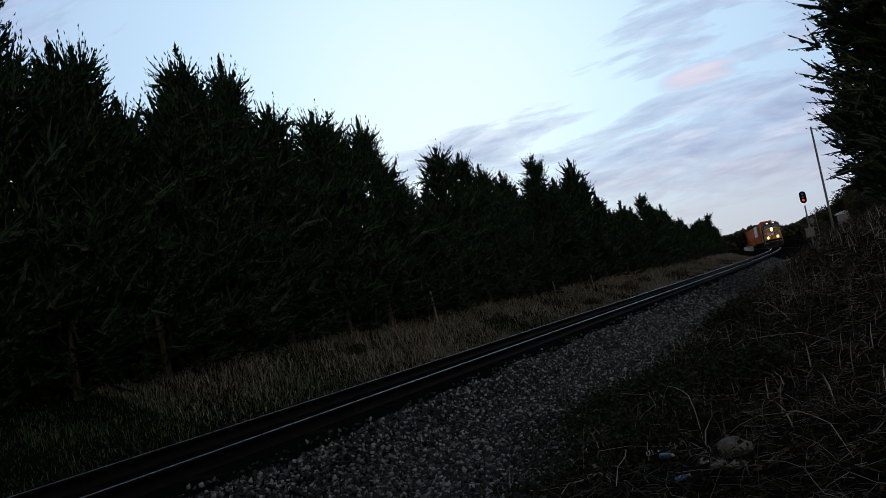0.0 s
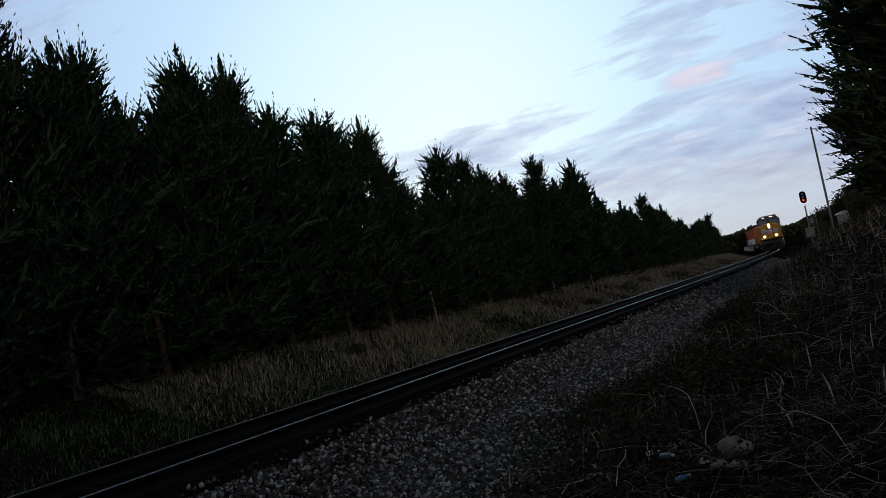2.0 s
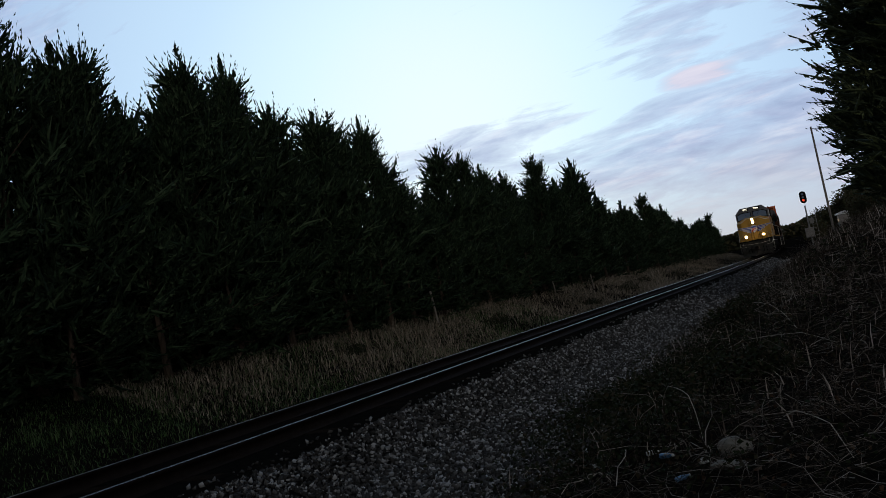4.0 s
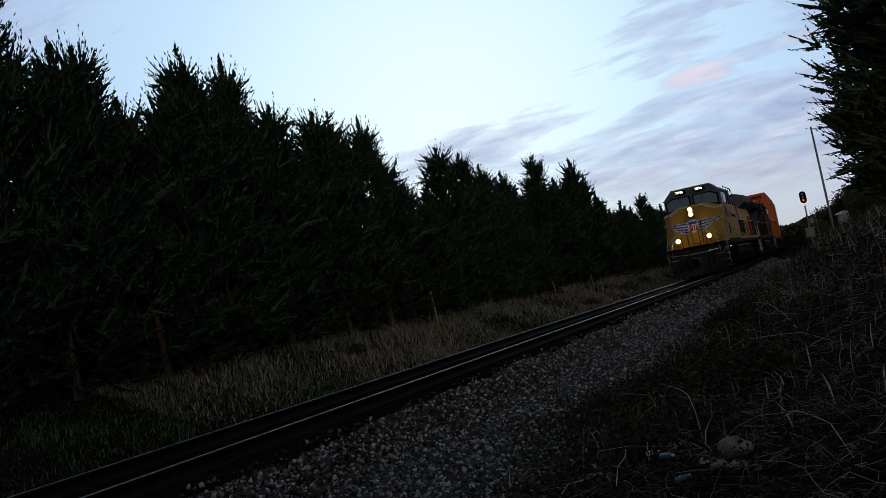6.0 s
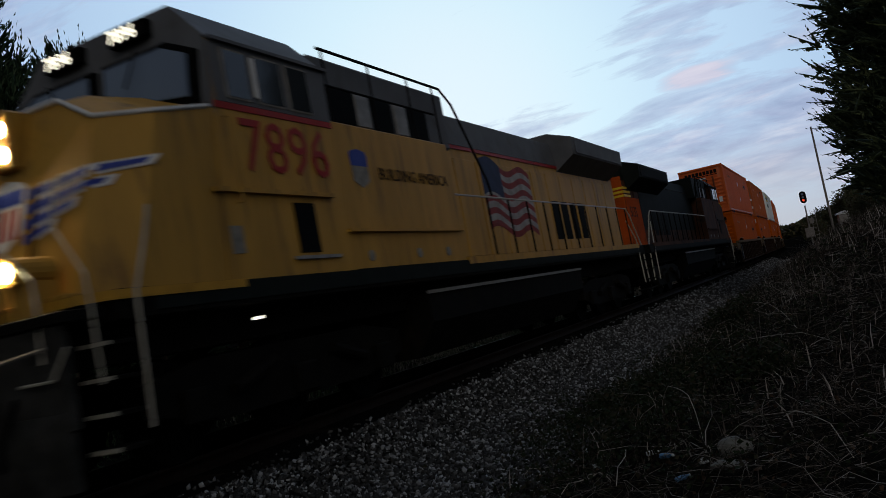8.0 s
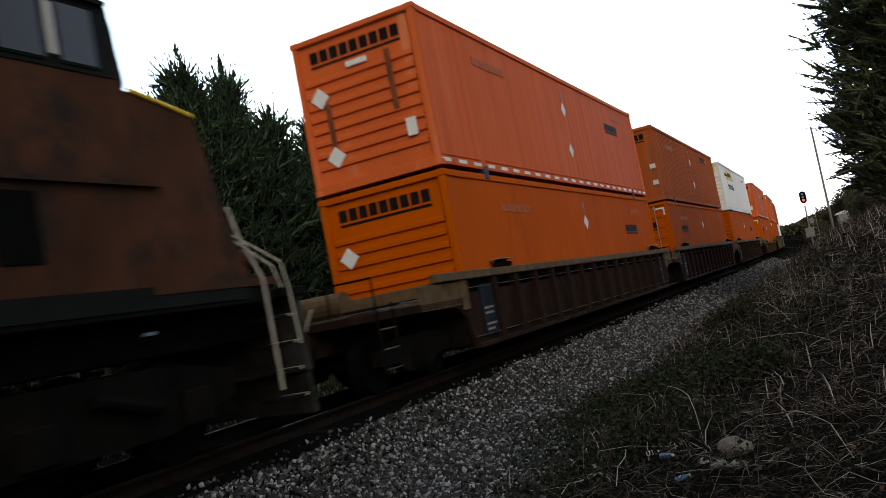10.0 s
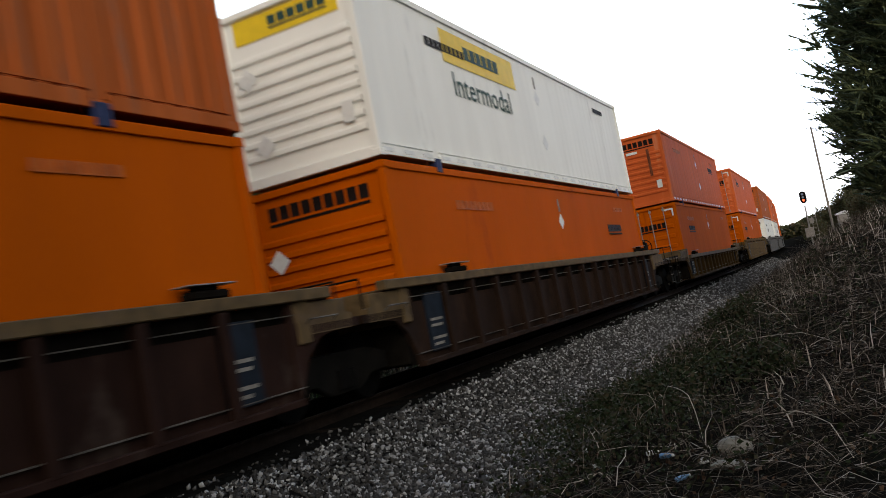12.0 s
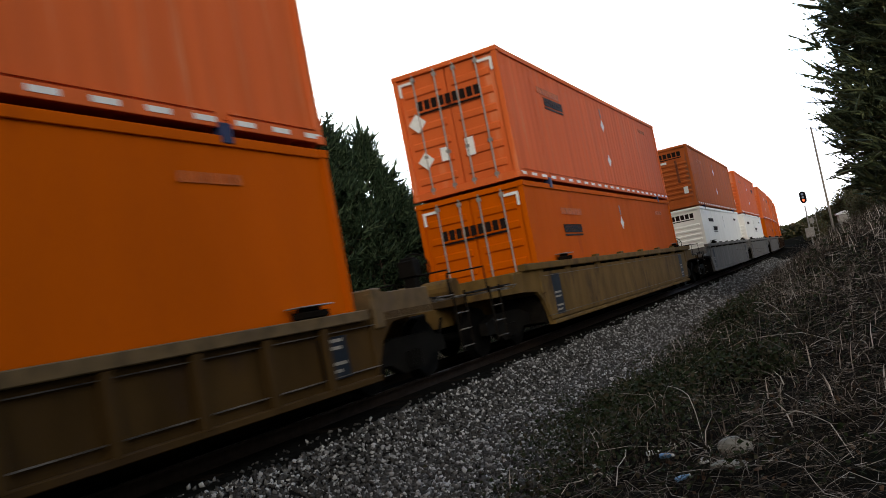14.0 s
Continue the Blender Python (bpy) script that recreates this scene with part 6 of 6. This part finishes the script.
            part("grab_handle", tube(bmesh.new(), [(s * 1.5, 2.32, 2.55), (s * 1.57, 2.32, 2.55), (s * 1.57, 2.32, 3.5), (s * 1.5, 2.32, 3.5)], 0.012), ARMOUR, ob)
            part("notice", boxes((*sorted((s * 1.5, s * 1.508)), 2.1, 2.3, 2.0, 2.3)), DECAL_DIM, ob, "small pale notice")
        part("vent_door", boxes((*sorted((s * 1.495, s * 1.515)), 3.30, 3.72, 1.98, 2.58), bevel=0.004), BLACK, ob)
        part("step_light", boxes((*sorted((s * 1.44, s * 1.53)), 2.3, 2.36, 1.29, 1.32)), STEPGLOW if lead else PANE, ob)
    # equipment cabin behind the cab
    bm = boxes((-1.49, 1.49, 4.45, 8.0, 1.60, 3.72), bevel=0.02)
    part("equipment_cabin", bm, body, ob)
    up = part("upper_cabin", boxes((-1.30, 1.30, 4.5, 8.6, 3.72, 4.70), bevel=0.03), top, ob)
    for s in (-1, 1):
        for y0, y1 in ((4.75, 5.45), (5.95, 6.55), (7.1, 7.75)):
            part("grille", boxes((*sorted((s * 1.31, s * 1.335)), y0, y1, 3.80, 4.28), bevel=0.005), BLACK, up)
        for y0 in (5.5, 6.65):
            part("hatch", boxes((*sorted((s * 1.31, s * 1.34)), y0, y0 + 0.38, 3.80, 4.28), bevel=0.005), SILVER, up)
        bm = bmesh.new()
        tube(bm, [(s * 1.46, 4.5, 4.22), (s * 1.46, 7.8, 4.22)], 0.018)
        tube(bm, [(s * 1.46, 4.5, 4.72), (s * 1.46, 8.2, 4.72), (s * 1.46, 8.6, 4.5), (s * 1.46, 9.6, 3.2), (s * 1.46, 9.7, 2.9)], 0.022)
        for y in (4.6, 5.8, 7.0, 7.9):
            tube(bm, [(s * 1.46, y, 3.72), (s * 1.46, y, 4.72)], 0.016)
        part("roof_handrail", bm, FRAMEGREY, ob)
        for y in (4.9, 6.3, 7.3):
            part("filler_cover", cyl(bmesh.new(), (s * 1.485, y, 1.9), (s * 1.505, y, 1.9), 0.075, seg=14), DECAL_DIM, ob)
    # long hood
    dz = 0.2 if lead else 0.0
    part("long_hood", boxes((-0.98, 0.98, 8.0, 21.0, 1.70, 4.0), bevel=0.03), body, ob)
    part("hood_roof", prism(bmesh.new(), [(-1.0, 3.98), (1.0, 3.98), (0.92, 4.36 + dz), (0.6, 4.52 + dz), (-0.6, 4.52 + dz), (-0.92, 4.36 + dz)], "y", 8.55, 21.0), top, ob)
    if lead:
        part("red_stripe", boxes((-1.004, 1.004, 8.0, 21.01, 3.9, 3.97)), REDLINE, ob, "thin red stripe")
    for s in (-1, 1):
        for i in range(12):
            y = 8.25 + i * 1.05
            part("hood_door", boxes((*sorted((s * 0.97, s * 0.998)), y, y + 0.98, 1.85, 3.72), bevel=0.008), body, ob)
        for i in range(4):
            part("louvre", boxes((*sorted((s * 0.99, s * 1.012)), 14.6 + i * 0.72, 15.1 + i * 0.72, 2.1, 3.05), bevel=0.006), BLACK, ob)
        bm = bmesh.new()
        tube(bm, [(s * 1.47, 8.0, 2.86), (s * 1.47, 20.0, 2.86), (s * 1.47, 20.3, 2.7), (s * 1.47, 21.2, 1.7), (s * 1.47, 21.3, 0.6)], 0.02)
        part("side_handrail", bm, RAILPAINT, ob, "pale handrail")
        for i in range(11):
            ps = part("stanchion", painted("stanchion", lambda: cyl(bmesh.new(), (0, 0, 1.72), (0, 0, 2.86), 0.018, seg=6), FRAMEGREY), None, ob)
            ps.location = (s * 1.47, 9.4 + i * 1.05, 0)
        part("walkway_edge", boxes((*sorted((s * 1.46, s * 1.52)), 8.0, 20.6, 1.66, 1.78)), body, ob)
        # radiator wing
        wing = prism(bmesh.new(), [(s * 0.96, 3.62 + dz), (s * 1.50, 3.98 + dz), (s * 1.52, 4.42 + dz), (s * 0.9, 4.64 + dz), (s * 0.2, 4.64 + dz), (s * 0.2, 3.62 + dz)], "y", 15.6, 20.6)
        part("radiator_wing", wing, top, ob)
        part("radiator_screen", boxes((*sorted((s * 1.515, s * 1.53)), 15.8, 20.4, 4.02 + dz, 4.34 + dz)), ARMOURGREY if lead else FRAMEGREY, ob)
        for k in range(4):
            part("rear_step", boxes((*sorted((s * 1.18, s * 1.52)), 20.9, 21.4, 0.36 + 0.30 * k, 0.40 + 0.30 * k), bevel=0.006), FRAMEGREY, ob)
        bm = tube(bmesh.new(), [(s * 1.5, 20.6, 0.6), (s * 1.5, 20.5, 1.9), (s * 1.42, 20.0, 2.5)], 0.018)
        part("rear_grab_rail", bm, RAILPAINT, ob)
    part("rear_end", boxes((-0.96, 0.96, 20.98, 21.08, 1.75, 4.1), bevel=0.02), body if lead else BOXORANGE, ob)
    part("rear_coupler", boxes((-0.13, 0.13, 21.3, 21.95, 0.74, 1.02), bevel=0.03), BLACK, ob)
    part("fuel_tank", prism(bmesh.new(), [(-1.40, 1.30), (1.40, 1.30), (1.40, 0.85), (1.05, 0.34), (-1.05, 0.34), (-1.40, 0.85)], "y", 6.5, 14.5), FRAMEGREY, ob)
    part("tank_edge", boxes((1.38, 1.43, 6.5, 14.5, 1.28, 1.33), (-1.43, -1.38, 6.5, 14.5, 1.28, 1.33)), SILVER, ob)
    loco_bogie(ob, 3.4)
    loco_bogie(ob, 17.7)
    part("exhaust_stack", boxes((-0.35, 0.35, 12.0, 13.0, 4.5 + dz, 4.66 + dz), bevel=0.02), BLACK, ob)
    if lead:
        for s in (-1, 1):
            side_text(ob, "7896", 0.88, 2.50 if s > 0 else 4.5, 2.92, REDLINE, "red road number", s)
            side_text(ob, "BUILDING AMERICA", 0.25, 5.50 if s > 0 else 8.1, 2.98, MARK, "dark painted slogan", s, 1.50)
            shield = [(0.0, 0.55), (0.06, 0.62), (0.28, 0.66), (0.5, 0.62), (0.56, 0.55), (0.54, 0.36), (0.54, 0.1), (0.28, -0.02), (0.02, 0.1), (0.02, 0.36)]
            part("shield_badge", prism(bmesh.new(), [(4.78 + 0.8 * a, 2.85 + 0.8 * b) for a, b in shield[:6] + shield[9:]], "x", *sorted((s * 1.492, s * 1.502))), BLUE, ob, "blue badge top")
            part("shield_base", prism(bmesh.new(), [(4.78 + 0.8 * a, 2.85 + 0.8 * b) for a, b in shield[5:]], "x", *sorted((s * 1.492, s * 1.500))), DECAL_DIM, ob)
            flag_on_hood(ob, s)
        wings_on_nose(nose)
    else:
        for s in (-1, 1):
            side_text(ob, "5135", 0.5, 19.3 if s > 0 else 20.7, 2.75, MARK, "dark road number", s, 1.006)
        part("end_stripe", boxes(*[(-1.005, 1.005, 20.2, 21.1, 3.42 + 0.13 * k, 3.49 + 0.13 * k) for k in range(3)]), YELLOWSIGN, ob, "yellow stripes")
        part("end_panel", boxes((-1.003, 1.003, 19.1, 20.98, 1.8, 3.4)), BOXORANGE, ob, "orange end panel with dark number")
        part("hood_band", boxes((-1.006, 1.006, 8.0, 19.0, 2.3, 3.95)), DARKGREEN, ob, "dark green upper hood")
    return ob


def flag_on_hood(ob, s):
    """A waving flag painted on the hood doors: stripes as thin wavy bands, a dark blue corner."""
    y0, y1, z0, z1 = 10.5, 13.3, 2.35, 3.78
    x = 1.003

    def wave(y):
        return 0.10 * math.sin((y - y0) * 3.4) - 0.05 * (y - y0)
    n, k = 20, 11
    for j in range(k):
        bm = bmesh.new()
        for i in range(n):
            a, b = y0 + (y1 - y0) * i / n, y0 + (y1 - y0) * (i + 1) / n
            za, zb = z0 + (z1 - z0) * j / k, z0 + (z1 - z0) * (j + 1) / k
            q = [(s * x, a, za + wave(a)), (s * x, b, za + wave(b)), (s * x, b, zb + wave(b)), (s * x, a, zb + wave(a))]
            bm.faces.new([bm.verts.new(v) for v in q])
        bmesh.ops.remove_doubles(bm, verts=bm.verts, dist=0.0005)
        bmesh.ops.solidify(bm, geom=bm.faces[:], thickness=0.003)
        part("flag_stripe", bm, (FLAGRED, FLAGWHITE)[j % 2], ob)
    bm = bmesh.new()
    for i in range(8):
        a, b = y0 + 1.05 * i / 8, y0 + 1.05 * (i + 1) / 8
        q = [(s * (x + 0.005), a, z1 - 0.72 + wave(a)), (s * (x + 0.005), b, z1 - 0.72 + wave(b)), (s * (x + 0.005), b, z1 + 0.01 + wave(b)), (s * (x + 0.005), a, z1 + 0.01 + wave(a))]
        bm.faces.new([bm.verts.new(v) for v in q])
    bmesh.ops.remove_doubles(bm, verts=bm.verts, dist=0.0005)
    bmesh.ops.solidify(bm, geom=bm.faces[:], thickness=0.003)
    part("flag_canton", bm, FLAGBLUE, ob, "dark blue star field")


def wings_on_nose(nose):
    """Blue wing bands with white edges spread over the front and the slanted corners of the nose."""
    def place(x, z, out):
        ax = abs(x)
        slope = 0.282 * (z - 1.6) - 0.44
        if ax <= 1.08:
            return (x, 0.84 + slope - out, z)
        t = (ax - 1.08) / 0.42
        return (math.copysign(1.08 + 0.41 * t + out * 0.7, x), 0.84 + slope + 0.38 * t - out * 0.7, z)

    def ribbon(o, out, mat, name, label=""):
        bm = bmesh.new()
        n = 8
        for i in range(n):
            q = []
            for t in (i / n, (i + 1) / n):
                lo = [o[0][0] + (o[1][0] - o[0][0]) * t, o[0][1] + (o[1][1] - o[0][1]) * t]
                hi = [o[3][0] + (o[2][0] - o[3][0]) * t, o[3][1] + (o[2][1] - o[3][1]) * t]
                q.append((lo, hi))
            pts = [q[0][0], q[1][0], q[1][1], q[0][1]]
            bm.faces.new([bm.verts.new(place(p[0], p[1], out)) for p in pts])
        bmesh.ops.remove_doubles(bm, verts=bm.verts, dist=0.0005)
        bmesh.ops.solidify(bm, geom=bm.faces[:], thickness=0.004)
        part(name, bm, mat, nose, label)
    for s in (-1, 1):
        for k in range(4):
            z = 2.86 - 0.15 * k
            end = 1.52 - 0.28 * k
            ribbon([(s * 0.30, z - 0.075), (s * end, z + 0.04), (s * (end + 0.05), z + 0.135), (s * 0.30, z + 0.075)], 0.018, WHITEPAINT, "wing_edge")
            ribbon([(s * 0.28, z - 0.05), (s * (end - 0.06), z + 0.06), (s * (end - 0.02), z + 0.115), (s * 0.28, z + 0.05)], 0.026, BLUE, "wing_band", "blue wing band")
    slab = lambda o, out: loft(bmesh.new(), [(x, 0.40 + 0.282 * (z - 1.6) - out, z) for x, z in o], [(x, 0.40 + 0.282 * (z - 1.6) - out + 0.012, z) for x, z in o])
    part("nose_shield", slab([(-0.27, 2.95), (-0.18, 3.02), (0.0, 3.06), (0.18, 3.02), (0.27, 2.95), (0.24, 2.5), (0.0, 2.32), (-0.24, 2.5)], 0.036), WHITEPAINT, nose)
    for k in range(4):
        x = -0.2 + 0.11 * k
        part("shield_stripe", slab([(x, 2.45), (x + 0.06, 2.45), (x + 0.06, 2.76), (x, 2.76)], 0.042), REDLINE, nose)
    part("shield_top", slab([(-0.23, 2.80), (0.23, 2.80), (0.23, 2.95), (-0.23, 2.95)], 0.042), BLUE, nose)


# ---- what is in the train, by the distance of each leading end along the line at 7.5 s ----
TRAIN = []                            # (thing, distance, height, turned)


def couple(ob, s, z=0.0, turned=False, length=0.0):
    TRAIN.append((ob, s, z, turned, length))
    return ob


couple(locomotive(True), 15.1)
couple(locomotive(False), 37.2, 0.0, True, 21.2)

BRIGHT, SKYWASHED = "bright orange steel container", "sun-faded orange steel container"
CARS = [
    # distance, well paint, chord, front gap, rear gap, rear bogie, ribbed, lower box, upper box
    (63.40, WELL_GREY, CHORD, 3.3, 1.55, False, True, (BRIGHT + " with ribbed end in a well car", ORANGE, "ribbed", "smooth", 12.35), (SKYWASHED + " with ribbed end stacked on another", ORANGE_SKYWASHED, "ribbed", "fine", 12.3)),
    (82.85, WELL_RED, CHORD, 1.55, 1.55, False, True, (BRIGHT + " with locking-bar doors in a well car", ORANGE, "doors", "smooth", 2.4), ("weathered brown-orange corrugated container stacked on another", ORANGE_RUST, "plain", "deep", 11.85)),
    (102.20, WELL_GREY, CHORD, 1.55, 3.2, True, True, (BRIGHT + " with ribbed end in a well car", ORANGE, "ribbed", "smooth", 12.35), ("white container with a yellow brand panel stacked on another", WHITE, "ribbed", "fine", None)),
    (125.45, WELL_YELLOW, CHORD, 3.2, 3.2, True, True, (BRIGHT + " with locking-bar doors in a well car", ORANGE, "doors", "smooth", 2.4), (SKYWASHED + " with ribbed end and white placards", ORANGE_SKYWASHED, "ribbed", "fine", 12.3)),
    (149.00, WELL_OCHRE, WELL_OCHRE, 3.2, 3.2, True, False, (BRIGHT + " with locking-bar doors in a yellow well car", ORANGE, "doors", "smooth", 2.4), (SKYWASHED + " with locking-bar doors and placards", ORANGE_SKYWASHED, "doors", "fine", 2.8)),
    (172.55, WELL_PALE, WELL_PALE, 3.2, 1.6, False, False, ("white container with dark brand bars in a grey well car", WHITE, "ribbed", "smooth", 3.6), ("dull brown-orange container with ribbed end", ORANGE_RUST, "ribbed", "fine", None)),
    (192.30, WELL_PALE, WELL_PALE, 1.6, 2.7, True, False, ("white container with dark brand bars in a grey well car", WHITE, "ribbed", "smooth", 8.6), (SKYWASHED + " stacked on a white one", ORANGE_SKYWASHED, "ribbed", "fine", 12.3)),
    (213.95, WELL_PALE, WELL_PALE, 2.7, 1.6, False, False, (BRIGHT + " in a grey well car", ORANGE, "ribbed", "smooth", 12.35), (SKYWASHED + " with ribbed end stacked on another", ORANGE_SKYWASHED, "ribbed", "fine", 12.3)),
    (233.50, WELL_GREY, CHORD, 1.6, 3.0, True, True, (BRIGHT + " in a well car", ORANGE, "doors", "smooth", 2.4), (SKYWASHED + " with ribbed end stacked on another", ORANGE_SKYWASHED, "ribbed", "fine", 12.3)),
    (256.50, WELL_RED, CHORD, 3.0, 3.0, True, True, (BRIGHT + " in a well car", ORANGE, "ribbed", "smooth", 12.35), (SKYWASHED + " with ribbed end stacked on another", ORANGE_SKYWASHED, "ribbed", "fine", 12.3)),
    (279.50, WELL_GREY, CHORD, 3.0, 1.6, False, True, (BRIGHT + " in a well car", ORANGE, "doors", "smooth", 2.4), ("weathered brown-orange corrugated container stacked on another", ORANGE_RUST, "plain", "deep", 11.85)),
    (299.00, WELL_GREY, CHORD, 1.6, 1.6, True, True, (BRIGHT + " in a well car", ORANGE, "ribbed", "smooth", 12.35), (SKYWASHED + " with ribbed end stacked on another", ORANGE_SKYWASHED, "ribbed", "fine", 12.3)),
]
for s, paint, chord, fg, rg, rb, ribbed, lower, upper in CARS:
    name = {WELL_GREY: "grimy grey-brown", WELL_RED: "rusty red-brown", WELL_YELLOW: "dirty yellow-brown", WELL_OCHRE: "ochre yellow smooth-sided", WELL_PALE: "pale grey smooth-sided"}[paint]
    couple(well_car(name + " container well car on the rails", paint, chord, fg, rg, rb, ribbed, 0.36 if ribbed and paint is WELL_YELLOW else 0.0), s)
    couple(container(*lower, False, mark=MARK), s, FLOOR_Z)
    white = upper[1] is WHITE
    top = couple(container(*upper, True, sign=white), s, FLOOR_Z + CONT_H + 0.07)
    if white:
        xw = CONT_W / 2 - 0.024
        part("side_panel", boxes((xw, xw + 0.006, 3.1, 6.8, 2.02, 2.66)), YELLOWSIGN, top, "yellow brand panel")
        part("panel_mark", bars(xw + 0.006, 4.1, 2.22, 0.26, 6, 0.3, under=False), INK, top, "dark brand lettering bars")
        side_text(top, "Intermodal", 0.68, 3.3, 1.40, INK, "dark green painted word", 1, xw + 0.004)
    for yy in (1.96, 14.17):
        lk = connector("blue twist lock between two stacked containers")
        TRAIN.append((lk, s, FLOOR_Z + CONT_H, False, (CONT_W / 2 - 0.06, yy)))


# how far the train runs ahead of (+) or behind a steady pace, by time
UNEVEN = ((0.0, 0.0), (7.0, 0.0), (7.5, -0.25), (8.0, 0.15), (9.0, 0.0), (10.0, -0.15), (10.5, -0.32), (11.0, -0.05), (11.5, -0.48), (12.0, -0.05), (12.5, 0.05), (13.0, 0.42), (13.5, -0.38), (14.0, -0.22))


def travelled(t):
    """Metres run since 7.5 s: a nearly steady pace, then slightly faster."""
    d = t - 7.5
    return 20.14 * d + (0.035 * d * d if d > 0 else 0.0) + float(np.interp(t, *zip(*UNEVEN)))


def motions():
    """The train runs along the line towards and past the camera; every vehicle and load follows the track."""
    for ob, s0, z, turned, extra in TRAIN:
        side, ahead = extra if isinstance(extra, tuple) else (0.0, 0.0)
        half = 8.1 if not turned else 10.6
        rows = []
        for i in range(29):
            t = i * 0.5
            s = s0 - travelled(t)
            x, y, a = track(s + half)
            m = pose(x, y, z, 0, 0, math.degrees(a)) @ pose(side, ahead - half, 0)
            if turned:
                m = m @ pose(0, extra, 0, 0, 0, 180)
            rows.append((t, m))
        walk(ob, rows)


motions()
